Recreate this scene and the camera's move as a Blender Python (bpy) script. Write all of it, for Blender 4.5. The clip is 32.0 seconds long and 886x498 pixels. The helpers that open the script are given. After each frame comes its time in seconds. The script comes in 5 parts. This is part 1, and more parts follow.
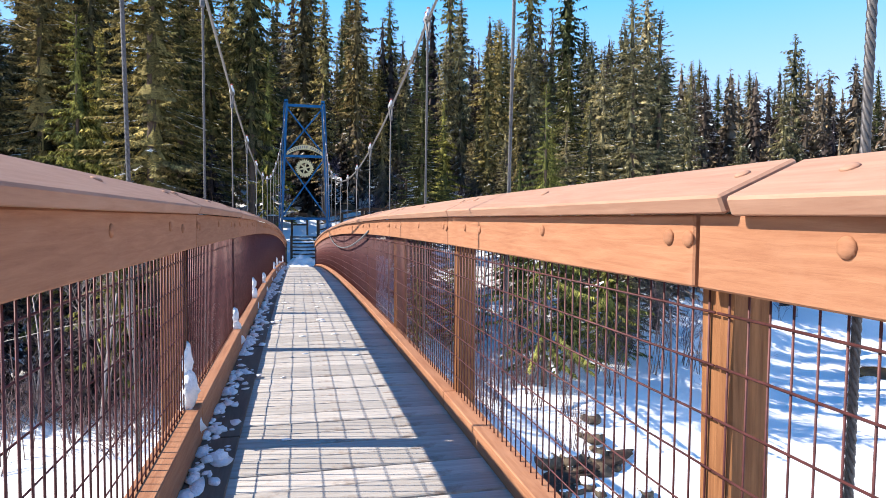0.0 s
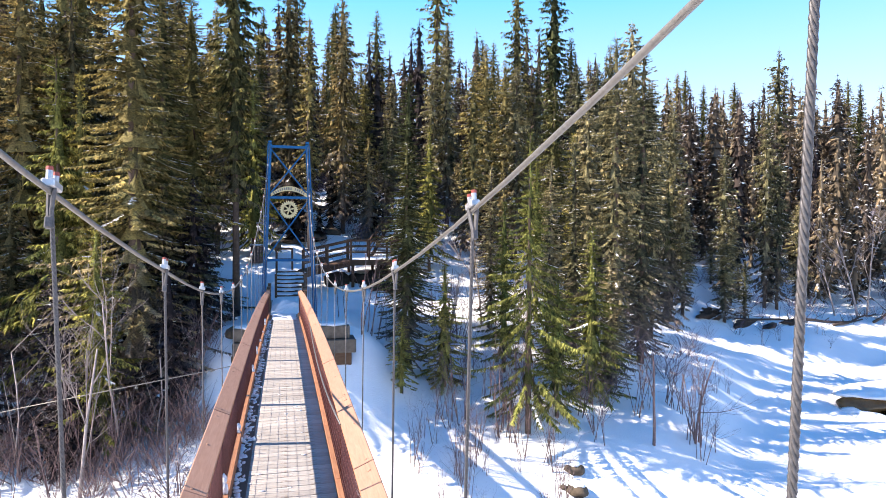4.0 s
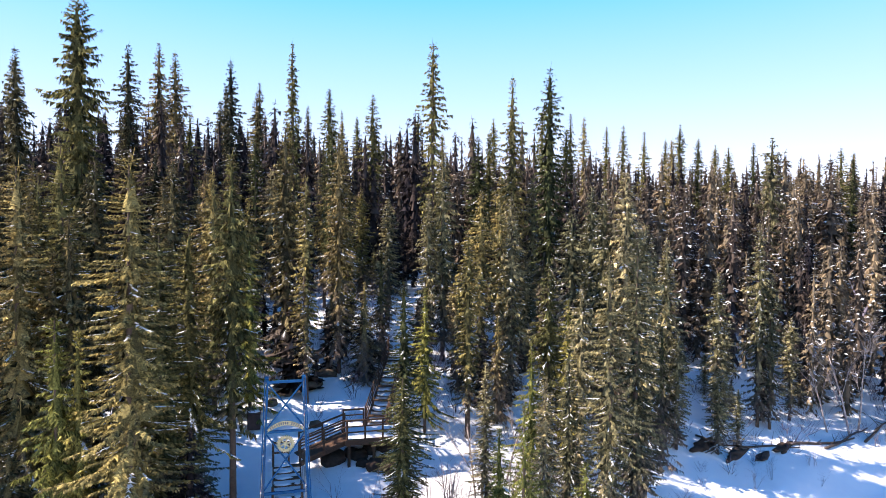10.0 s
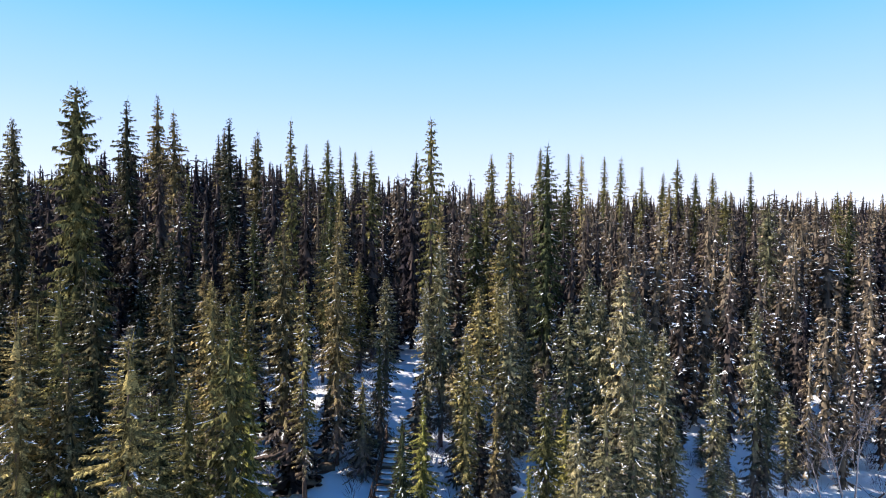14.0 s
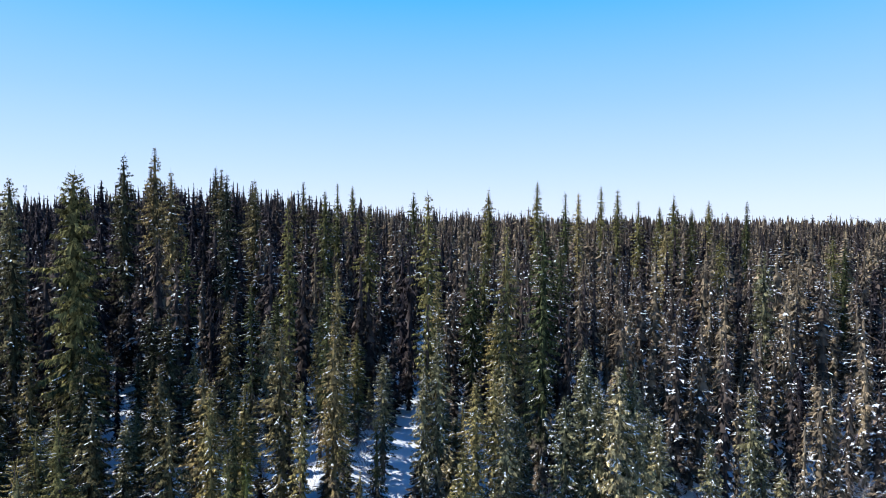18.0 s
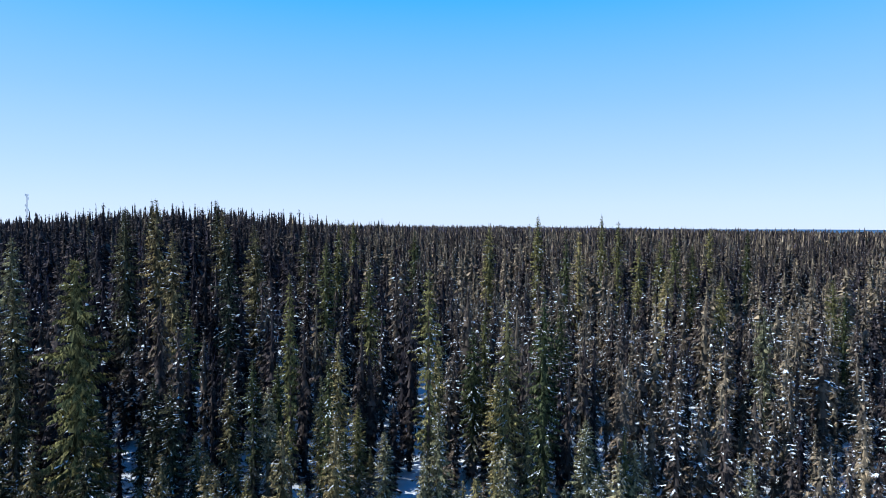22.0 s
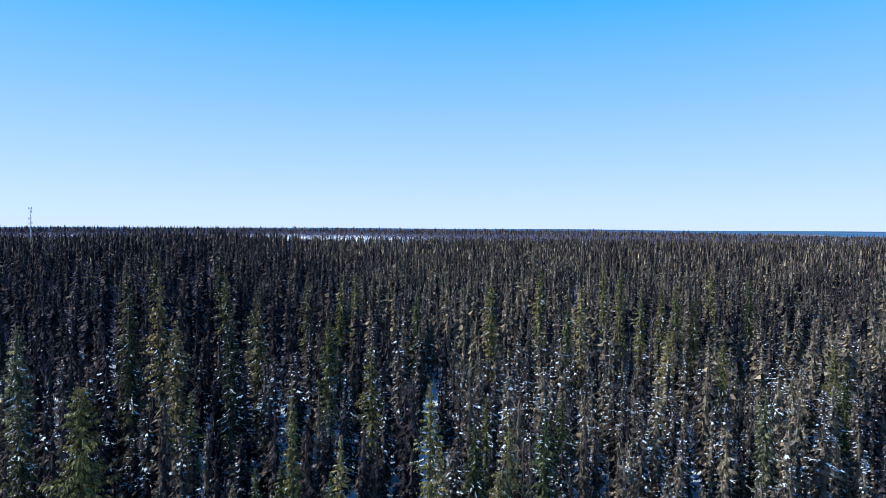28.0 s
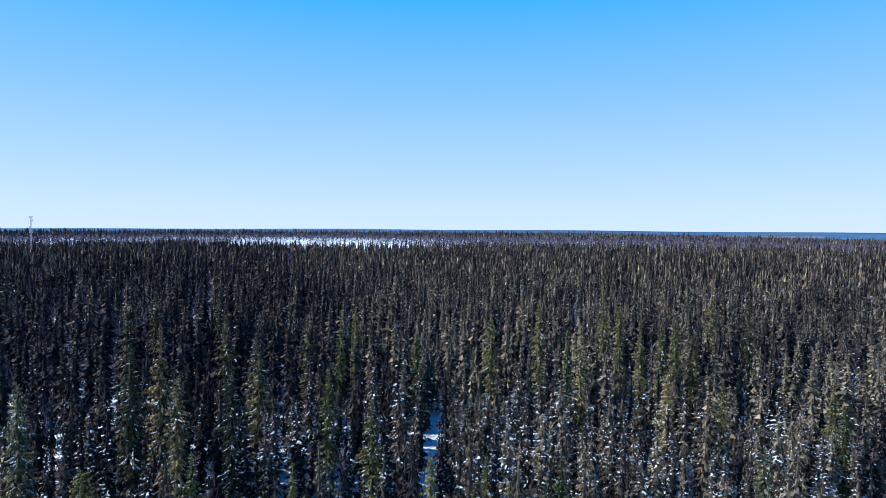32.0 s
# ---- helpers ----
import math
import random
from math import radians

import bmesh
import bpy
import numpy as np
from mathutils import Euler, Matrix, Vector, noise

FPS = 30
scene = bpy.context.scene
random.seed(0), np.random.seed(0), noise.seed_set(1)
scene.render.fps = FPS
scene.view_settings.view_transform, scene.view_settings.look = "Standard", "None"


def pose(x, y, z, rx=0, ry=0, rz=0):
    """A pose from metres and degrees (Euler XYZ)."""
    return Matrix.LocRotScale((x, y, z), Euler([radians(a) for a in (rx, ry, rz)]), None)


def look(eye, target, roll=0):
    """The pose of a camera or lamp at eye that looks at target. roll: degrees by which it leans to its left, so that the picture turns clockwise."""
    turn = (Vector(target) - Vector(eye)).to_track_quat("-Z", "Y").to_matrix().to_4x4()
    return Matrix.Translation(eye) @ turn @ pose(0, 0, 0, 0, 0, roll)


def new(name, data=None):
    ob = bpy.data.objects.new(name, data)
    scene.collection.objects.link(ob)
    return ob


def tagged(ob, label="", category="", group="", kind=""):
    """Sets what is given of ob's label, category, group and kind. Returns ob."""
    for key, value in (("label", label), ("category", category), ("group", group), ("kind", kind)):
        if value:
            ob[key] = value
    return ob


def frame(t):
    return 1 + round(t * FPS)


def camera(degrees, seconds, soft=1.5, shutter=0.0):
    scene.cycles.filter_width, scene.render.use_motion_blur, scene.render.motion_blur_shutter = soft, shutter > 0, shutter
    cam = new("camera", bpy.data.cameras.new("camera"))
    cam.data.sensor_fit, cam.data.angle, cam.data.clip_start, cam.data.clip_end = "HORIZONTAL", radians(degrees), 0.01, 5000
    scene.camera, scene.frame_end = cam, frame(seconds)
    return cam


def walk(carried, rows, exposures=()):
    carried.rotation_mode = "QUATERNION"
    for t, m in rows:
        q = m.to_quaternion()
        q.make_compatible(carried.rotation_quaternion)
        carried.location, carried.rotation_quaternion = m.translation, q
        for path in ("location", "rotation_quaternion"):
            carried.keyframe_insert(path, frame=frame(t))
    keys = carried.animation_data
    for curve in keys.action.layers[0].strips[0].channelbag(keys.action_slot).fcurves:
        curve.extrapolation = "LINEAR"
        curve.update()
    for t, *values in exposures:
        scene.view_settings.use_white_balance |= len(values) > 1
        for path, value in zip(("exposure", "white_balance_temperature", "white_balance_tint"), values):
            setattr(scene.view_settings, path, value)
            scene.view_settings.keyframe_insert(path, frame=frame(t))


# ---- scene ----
# ---- camera ----
cam = camera(71.0, 32.0, soft=0.45)
TILT, LEAN = 88.255, 0.256


def eye(x, y, z, turn):
    """A camera pose: place, and degrees to the right of the bridge's axis."""
    return pose(x, y, z, TILT, 0, -turn) @ pose(0, 0, 0, 0, 0, LEAN)


PATH = [
    (0.0, -0.167, 0.0, 0.889, 13.30), (0.5, -0.178, 0.0, 0.962, 13.28), (1.0, -0.187, 0.005, 1.052, 13.27),
    (1.5, -0.135, 0.01, 1.052, 13.27), (2.0, -0.055, 0.013, 1.048, 13.29), (2.5, -0.022, -0.009, 1.042, 13.38),
    (3.0, -0.012, -0.006, 1.335, 13.62), (3.6, 0.0, 0.006, 2.175, 14.08), (4.1, 0.005, 0.023, 3.094, 14.44),
    (4.5, 0.007, 0.034, 3.847, 14.66), (5.0, 0.007, 0.045, 4.797, 14.70), (6.0, 0.007, 0.045, 6.698, 14.70),
    (9.0, 0.007, 0.045, 12.401, 14.71), (12.0, 0.007, 0.045, 18.105, 14.77), (13.0, 0.007, 0.045, 20.006, 14.80),
    (14.5, 0.007, 0.045, 22.858, 14.93), (16.5, 0.007, 0.045, 26.66, 15.11), (19.0, 0.007, 0.045, 31.413, 15.13),
    (22.0, 0.007, 0.045, 37.116, 15.04), (25.0, 0.007, 0.045, 42.819, 14.92), (28.0, 0.007, 0.045, 48.523, 14.83),
    (32.0, 0.007, 0.045, 56.127, 14.81),
]
walk(cam, [(t, eye(x, y, z, a)) for t, x, y, z, a in PATH],
     [(0.0, 1.0, 6450, 13), (2.5, 1.0, 6450, 13), (5.0, 1.44, 6900, 20), (9.0, 1.27, 6750, 21), (11.0, 1.02, 6500, 18), (13.0, 0.86, 6300, 17),
      (18.0, 0.53, 5600, 10), (23.0, 0.38, 5150, 7), (32.0, 0.35, 5050, 6)])

# ---- light ----
SUN_AZ, SUN_EL = radians(-79.0), radians(40.5)
world = bpy.data.worlds.new("sky")
scene.world = world
world.use_nodes = True
wn, wl = world.node_tree.nodes, world.node_tree.links
sky = wn.new("ShaderNodeTexSky")
sky.sky_type, sky.sun_disc = "NISHITA", False
sky.sun_elevation, sky.sun_rotation = SUN_EL, SUN_AZ
sky.altitude, sky.air_density, sky.dust_density, sky.ozone_density = 300, 1.0, 0.0, 4.0
# a clear cold sky: pale at the horizon, deepening upwards
wc, wz, wr, wm = wn.new("ShaderNodeTexCoord"), wn.new("ShaderNodeSeparateXYZ"), wn.new("ShaderNodeValToRGB"), wn.new("ShaderNodeMix")
while len(wr.color_ramp.elements) < 7:
    wr.color_ramp.elements.new(0.5)
for e, (p, c) in zip(wr.color_ramp.elements, ((0.0, (8.5, 8.7, 9.5)), (0.04, (7.9, 8.4, 9.5)), (0.10, (6.3, 7.6, 9.6)),
                                              (0.20, (4.0, 6.4, 9.8)), (0.36, (1.0, 4.9, 9.7)), (0.52, (0.3, 2.1, 5.8)), (1.0, (0.2, 1.5, 4.8)))):
    e.position, e.color = p, (*(v / 10 for v in c), 1)
wl.new(wc.outputs["Generated"], wz.inputs[0])
wl.new(wz.outputs["Z"], wr.inputs["Fac"])
wm.data_type, wm.blend_type = "RGBA", "MIX"
wm.inputs["Factor"].default_value = 0.88
wg = wn.new("ShaderNodeVectorMath")
wg.operation = "SCALE"
wg.inputs["Scale"].default_value = 10.0
wl.new(wr.outputs["Color"], wg.inputs[0])
wl.new(sky.outputs[0], wm.inputs["A"])
wl.new(wg.outputs[0], wm.inputs["B"])
wl.new(wm.outputs["Result"], wn["Background"].inputs["Color"])
wn["Background"].inputs["Strength"].default_value = 0.076
to_sun = Vector((math.sin(SUN_AZ) * math.cos(SUN_EL), math.cos(SUN_AZ) * math.cos(SUN_EL), math.sin(SUN_EL)))
sun = new("sun", bpy.data.lights.new("sun", "SUN"))
sun.data.energy, sun.data.angle, sun.data.color = 5.0, radians(0.53), (1.0, 0.91, 0.77)
sun.matrix_world = look(to_sun * 200, (0, 0, 0))


# ---- materials ----
def shader(name, rough=0.7, metal=0.0, spec=0.4):
    m = bpy.data.materials.new(name)
    m.use_nodes = True
    b = m.node_tree.nodes["Principled BSDF"]
    b.inputs["Roughness"].default_value, b.inputs["Metallic"].default_value = rough, metal
    b.inputs["Specular IOR Level"].default_value = spec
    return m, m.node_tree.nodes, m.node_tree.links, b


def ramp(nodes, links, source, stops):
    r = nodes.new("ShaderNodeValToRGB")
    while len(r.color_ramp.elements) < len(stops):
        r.color_ramp.elements.new(0.5)
    for e, (at, c) in zip(r.color_ramp.elements, stops):
        e.position, e.color = at, (*c, 1)
    links.new(source, r.inputs["Fac"])
    return r.outputs["Color"]


def noise_tex(nodes, links, scale, detail=6.0, rough=0.6, stretch=None, coord="Object", distort=0.0):
    t = nodes.new("ShaderNodeTexNoise")
    t.inputs["Scale"].default_value, t.inputs["Detail"].default_value = scale, detail
    t.inputs["Roughness"].default_value, t.inputs["Distortion"].default_value = rough, distort
    c = nodes.new("ShaderNodeTexCoord")
    if stretch:
        k = nodes.new("ShaderNodeMapping")
        k.inputs["Scale"].default_value = stretch
        links.new(c.outputs[coord], k.inputs["Vector"])
        links.new(k.outputs[0], t.inputs["Vector"])
    else:
        links.new(c.outputs[coord], t.inputs["Vector"])
    return t.outputs["Fac"]


def mix(nodes, links, a, b, fac, mode="MIX"):
    x = nodes.new("ShaderNodeMix")
    x.data_type, x.blend_type = "RGBA", mode
    for socket, value in ((x.inputs["Factor"], fac), (x.inputs["A"], a), (x.inputs["B"], b)):
        if isinstance(value, (int, float)):
            socket.default_value = value
        elif isinstance(value, tuple):
            socket.default_value = (*value, 1)
        else:
            links.new(value, socket)
    return x.outputs["Result"]


def bump(nodes, links, b, height, strength, distance):
    n = nodes.new("ShaderNodeBump")
    n.inputs["Strength"].default_value, n.inputs["Distance"].default_value = strength, distance
    links.new(height, n.inputs["Height"])
    links.new(n.outputs[0], b.inputs["Normal"])


def wood(name, dark, light, stretch, rough=0.75, wear=None, rand=0.25, grain=0.4):
    """Sawn timber: grain along the axis that is stretched least, tone by piece, and worn patches."""
    m, n, l, b = shader(name, rough, 0, 0.25)
    g = noise_tex(n, l, 6.0, 8, 0.65, stretch, distort=0.4)
    c = ramp(n, l, g, [(0.25, dark), (0.75, light)])
    if wear:
        w = noise_tex(n, l, 2.2, 7, 0.7)
        c = mix(n, l, c, wear, ramp(n, l, w, [(0.54, (0, 0, 0)), (0.68, (1, 1, 1))]))
    info = n.new("ShaderNodeObjectInfo")
    t = ramp(n, l, info.outputs["Random"], [(0, (1 - rand,) * 3), (1, (1.0, 1.0, 1.0))])
    l.new(mix(n, l, c, t, 1.0, "MULTIPLY"), b.inputs["Base Color"])
    bump(n, l, b, g, grain, 0.004)
    return m


M_RAIL = wood("stained_rail", (0.27, 0.112, 0.058), (0.45, 0.225, 0.125), (9, 0.7, 9), 0.75, (0.38, 0.19, 0.11), 0.15, 0.4)
M_CAP = wood("stained_cap", (0.33, 0.175, 0.115), (0.46, 0.275, 0.19), (9, 0.7, 9), 0.65, (0.42, 0.25, 0.175), 0.1, 0.25)
M_POST = wood("stained_post", (0.13, 0.048, 0.02), (0.37, 0.175, 0.075), (11, 11, 0.7), 0.75, (0.24, 0.105, 0.045), 0.2, 0.9)
M_DECK = wood("weathered_plank", (0.33, 0.30, 0.265), (0.62, 0.585, 0.54), (0.6, 9, 9), 0.8, (0.20, 0.125, 0.08), 0.3, 0.7)
M_BEAM = wood("dark_timber", (0.06, 0.034, 0.02), (0.13, 0.075, 0.045), (0.8, 9, 9), 0.8, None, 0.3)
# damp planks, with the left kerb's shadow put into the colour
M_DAMP_SHADE = wood("damp_shaded_plank", (0.05, 0.038, 0.03), (0.13, 0.10, 0.08), (9, 0.8, 9), 0.45, (0.10, 0.07, 0.05), 0.2, 0.6)
M_STAIR = wood("stair_timber", (0.07, 0.04, 0.025), (0.16, 0.09, 0.055), (0.8, 5, 5), 0.85, None, 0.3)


def painted(name, colour, rough, metal=0.0, mottled=0.2, scale=8.0, spec=0.4):
    m, n, l, b = shader(name, rough, metal, spec)
    f = noise_tex(n, l, scale, 7, 0.65)
    dark = tuple(v * (1 - mottled) for v in colour)
    lite = tuple(min(1, v * (1 + mottled)) for v in colour)
    l.new(ramp(n, l, f, [(0.3, dark), (0.7, lite)]), b.inputs["Base Color"])
    bump(n, l, b, f, 0.15, 0.004)
    return m


M_WIRE = painted("rusty_red_wire", (0.09, 0.028, 0.028), 0.55, 0.2, 0.5, 30)
M_BLUE = painted("blue_paint", (0.008, 0.085, 0.21), 0.55, 0.0, 0.2, 5, 0.12)
M_STEEL = painted("galvanised_steel", (0.55, 0.55, 0.55), 0.45, 0.7, 0.2, 25)
M_CABLE = painted("galvanised_cable", (0.19, 0.18, 0.165), 0.5, 0.5, 0.2, 60)
M_HANGER = painted("grey_hanger_rope", (0.10, 0.096, 0.098), 0.55, 0.4, 0.4, 90)
M_RED = painted("red_bolt_paint", (0.30, 0.07, 0.05), 0.5, 0.0, 0.3, 40)
M_CREAM = painted("cream_sign_paint", (0.46, 0.40, 0.22), 0.6, 0.0, 0.15, 14)
M_DARK = painted("dark_letter_paint", (0.12, 0.13, 0.14), 0.5, 0.0, 0.2, 14)
M_CRIB = painted("grey_crib_timber", (0.10, 0.085, 0.07), 0.85, 0.0, 0.35, 5)
M_ROCK = painted("wet_boulder", (0.10, 0.075, 0.05), 0.8, 0.0, 0.6, 3)
M_BIN = painted("dark_brown_box", (0.06, 0.035, 0.03), 0.6, 0.0, 0.3, 5)


def snow_material():
    m, n, l, b = shader("snow", 0.6, 0, 0.3)
    f = noise_tex(n, l, 0.9, 9, 0.6)
    g = noise_tex(n, l, 14.0, 6, 0.65)
    l.new(ramp(n, l, f, [(0.3, (0.84, 0.86, 0.88)), (0.7, (0.91, 0.91, 0.91))]), b.inputs["Base Color"])
    s = n.new("ShaderNodeMath")
    s.operation = "ADD"
    l.new(f, s.inputs[0])
    l.new(g, s.inputs[1])
    bump(n, l, b, s.outputs[0], 0.35, 0.12)
    return m


M_SNOW = snow_material()


def foliage(name, dark, mid, light, per_object=True, thin=0.22, dying=False):
    """Needles: tone by tree, then by bough, by spray, and fine needle grain."""
    m, n, l, b = shader(name, 0.85, 0, 0.04)
    geo = n.new("ShaderNodeNewGeometry")
    if per_object:
        src = n.new("ShaderNodeObjectInfo").outputs["Random"]
    else:
        a = n.new("ShaderNodeAttribute")
        a.attribute_name = "tint"
        src = a.outputs["Fac"]
    tree = ramp(n, l, src, [(0.0, dark), (0.55, mid), (1.0, light)])
    bough = n.new("ShaderNodeAttribute")
    bough.attribute_name = "bough"
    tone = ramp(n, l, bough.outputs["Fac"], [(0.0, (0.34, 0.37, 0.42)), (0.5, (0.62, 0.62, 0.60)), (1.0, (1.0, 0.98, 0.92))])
    low = (0.22, 0.24, 0.29) if per_object else (0.34, 0.35, 0.38)
    spray = ramp(n, l, geo.outputs["Random Per Island"], [(0.0, low), (0.35, (0.42, 0.43, 0.45)), (1.0, (1.0, 1.0, 1.0))])
    c = mix(n, l, mix(n, l, tree, tone, 1.0, "MULTIPLY"), spray, 1.0, "MULTIPLY")
    if dying:
        # lower boughs gone bare and grey-brown
        tc, sep, k = n.new("ShaderNodeTexCoord"), n.new("ShaderNodeSeparateXYZ"), n.new("ShaderNodeMath")
        l.new(tc.outputs["Object"], sep.inputs[0])
        k.operation = "MULTIPLY_ADD"
        k.inputs[1].default_value = 0.052
        l.new(sep.outputs["Z"], k.inputs[0])
        l.new(noise_tex(n, l, 0.7, 3, 0.6), k.inputs[2])
        c = mix(n, l, c, mix(n, l, (0.085, 0.066, 0.058), tone, 0.7, "MULTIPLY"), ramp(n, l, k.outputs[0], [(0.60, (0.75, 0.75, 0.75)), (0.88, (0, 0, 0))]))
    if per_object:
        grain = ramp(n, l, noise_tex(n, l, 22.0, 3, 0.7), [(0.38, (0.34, 0.36, 0.40)), (0.60, (1.0, 1.0, 1.0))])
        c = mix(n, l, c, grain, 1.0, "MULTIPLY")
    gain = n.new("ShaderNodeVectorMath")
    gain.operation = "SCALE"
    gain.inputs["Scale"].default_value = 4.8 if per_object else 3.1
    l.new(c, gain.inputs[0])
    c = gain.outputs[0]
    l.new(c, b.inputs["Base Color"])
    t = n.new("ShaderNodeBsdfTranslucent")
    l.new(c, t.inputs["Color"])
    x = n.new("ShaderNodeMixShader")
    x.inputs["Fac"].default_value = thin
    l.new(b.outputs[0], x.inputs[1])
    l.new(t.outputs[0], x.inputs[2])
    l.new(x.outputs[0], n["Material Output"].inputs["Surface"])
    return m


M_NEEDLE = foliage("spruce_needles", (0.058, 0.064, 0.028), (0.166, 0.142, 0.052), (0.28, 0.215, 0.086), True, 0.26, True)
M_YOUNG = foliage("young_spruce_needles", (0.12, 0.130, 0.040), (0.22, 0.205, 0.056), (0.32, 0.27, 0.078), True, 0.25)
# grey needles, also lightened for the sunlit right bank
M_GREY = foliage("grey_spruce_needles", (0.10, 0.098, 0.056), (0.205, 0.178, 0.090), (0.31, 0.255, 0.135), True, 0.28, True)
# darker copy of the spruce needles: left-hand shade put into the colour
M_SHADED = foliage("shaded_spruce_needles", (0.036, 0.038, 0.024), (0.095, 0.080, 0.038), (0.18, 0.135, 0.060), True, 0.15, True)
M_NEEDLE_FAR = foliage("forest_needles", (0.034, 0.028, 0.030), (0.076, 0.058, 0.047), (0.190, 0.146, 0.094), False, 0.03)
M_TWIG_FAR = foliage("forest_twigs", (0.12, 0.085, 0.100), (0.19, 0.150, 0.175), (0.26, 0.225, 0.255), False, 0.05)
M_BARK = painted("spruce_bark", (0.085, 0.06, 0.045), 0.9, 0, 0.4, 9)
M_TWIG = painted("bare_twigs", (0.16, 0.108, 0.105), 0.85, 0, 0.35, 6)
M_BIRCH = painted("pale_bark", (0.33, 0.28, 0.26), 0.8, 0, 0.3, 7)


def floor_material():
    """Ground under trees: litter and low brush darkened to carry shade, with snow between."""
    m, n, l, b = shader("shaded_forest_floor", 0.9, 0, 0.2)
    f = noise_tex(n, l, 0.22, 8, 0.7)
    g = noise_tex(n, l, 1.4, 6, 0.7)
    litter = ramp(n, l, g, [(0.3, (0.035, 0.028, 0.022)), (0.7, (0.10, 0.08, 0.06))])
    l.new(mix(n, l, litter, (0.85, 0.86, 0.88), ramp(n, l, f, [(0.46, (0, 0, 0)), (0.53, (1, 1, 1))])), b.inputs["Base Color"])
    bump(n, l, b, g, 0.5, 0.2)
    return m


M_FLOOR = floor_material()
# distant hills, with the air's blue haze put into the base colour
M_HILLS = painted("haze_blue_hills", (0.085, 0.15, 0.24), 0.95, 0, 0.3, 0.006, 0.0)
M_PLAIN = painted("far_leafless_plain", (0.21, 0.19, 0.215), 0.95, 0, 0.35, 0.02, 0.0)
M_MUD = painted("brown_river_ice", (0.12, 0.068, 0.026), 0.25, 0, 0.5, 1.2)
M_SOIL = painted("dark_bank_soil", (0.05, 0.032, 0.022), 0.95, 0, 0.5, 5)


# ---- building blocks ----
def part(name, mesh, material, parent, label=""):
    if isinstance(mesh, bmesh.types.BMesh):
        bm, mesh = mesh, bpy.data.meshes.new(name)
        bm.to_mesh(mesh)
        bm.free()
    if material and not mesh.materials:
        mesh.materials.append(material)
    ob = new(name, mesh)
    ob.parent = parent
    return tagged(ob, label)


def at(ob, m):
    ob.matrix_basis = m
    return ob


def empty(name, m=None, **tags):
    ob = new(name)
    ob.empty_display_size = 0.2
    if m is not None:
        ob.matrix_basis = m
    return tagged(ob, **tags)


def box(size, centre=(0, 0, 0), bevel=0.0, bm=None, turn=None):
    bm = bm or bmesh.new()
    made = bmesh.ops.create_cube(bm, size=1.0)["verts"]
    bmesh.ops.scale(bm, vec=size, verts=made)
    if turn is not None:
        bmesh.ops.transform(bm, matrix=turn, verts=made)
    bmesh.ops.translate(bm, vec=centre, verts=made)
    if bevel:
        edges = list({e for v in made for e in v.link_edges})
        bmesh.ops.bevel(bm, geom=edges, offset=bevel, segments=1, affect="EDGES")
    return bm


def bar(a, b, w, h, bm=None, bevel=0.0):
    """A straight beam from a to b, w wide and h high."""
    a, b = Vector(a), Vector(b)
    d = b - a
    rot = d.to_track_quat("Y", "Z").to_matrix().to_4x4()
    return box((w, d.length, h), (a + b) / 2, bevel, bm, rot)


def tri_mesh(name, verts, tris, material=None, tint=None, smooth=False, normals=None, bough=None):
    me = bpy.data.meshes.new(name)
    nv, nt = len(verts), len(tris)
    me.vertices.add(nv)
    me.vertices.foreach_set("co", np.ascontiguousarray(verts, np.float32).ravel())
    me.loops.add(nt * 3)
    me.loops.foreach_set("vertex_index", np.ascontiguousarray(tris, np.int32).ravel())
    me.polygons.add(nt)
    me.polygons.foreach_set("loop_start", np.arange(0, nt * 3, 3, dtype=np.int32))
    if smooth:
        me.polygons.foreach_set("use_smooth", np.ones(nt, bool))
    if tint is not None:
        me.attributes.new("tint", "FLOAT", "POINT").data.foreach_set("value", np.ascontiguousarray(tint, np.float32))
    if bough is not None:
        me.attributes.new("bough", "FLOAT", "POINT").data.foreach_set("value", np.ascontiguousarray(bough, np.float32))
    me.update(calc_edges=True)
    if normals is not None:
        me.attributes.new("custom_normal", "FLOAT_VECTOR", "POINT").data.foreach_set("vector", np.ascontiguousarray(normals, np.float32).ravel())
        me.update()
    if material:
        me.materials.append(material)
    return me


def tube(points, radii, sides=6):
    """Vertices and triangles of a tapered tube along points."""
    P = np.asarray(points, float)
    R = np.broadcast_to(np.asarray(radii, float), (len(P),))
    T = np.gradient(P, axis=0)
    T /= np.linalg.norm(T, axis=1)[:, None] + 1e-9
    ref = np.where(np.abs(T[:, 2:3]) > 0.9, [[1.0, 0, 0]], [[0, 0, 1.0]])
    U = np.cross(T, ref)
    U /= np.linalg.norm(U, axis=1)[:, None] + 1e-9
    W = np.cross(T, U)
    a = np.arange(sides) * 2 * np.pi / sides
    V = P[:, None] + R[:, None, None] * (np.cos(a)[None, :, None] * U[:, None] + np.sin(a)[None, :, None] * W[:, None])
    n = len(P)
    i, j = np.meshgrid(np.arange(n - 1), np.arange(sides), indexing="ij")
    k = (j + 1) % sides
    A, B, C, D = i * sides + j, i * sides + k, (i + 1) * sides + k, (i + 1) * sides + j
    tris = np.concatenate([np.stack([A, B, C], -1).reshape(-1, 3), np.stack([A, C, D], -1).reshape(-1, 3)])
    caps = [[0, q + 1, q] for q in range(1, sides - 1)] + [[(n - 1) * sides, (n - 1) * sides + q, (n - 1) * sides + q + 1] for q in range(1, sides - 1)]
    return V.reshape(-1, 3), np.concatenate([tris, np.array(caps)])


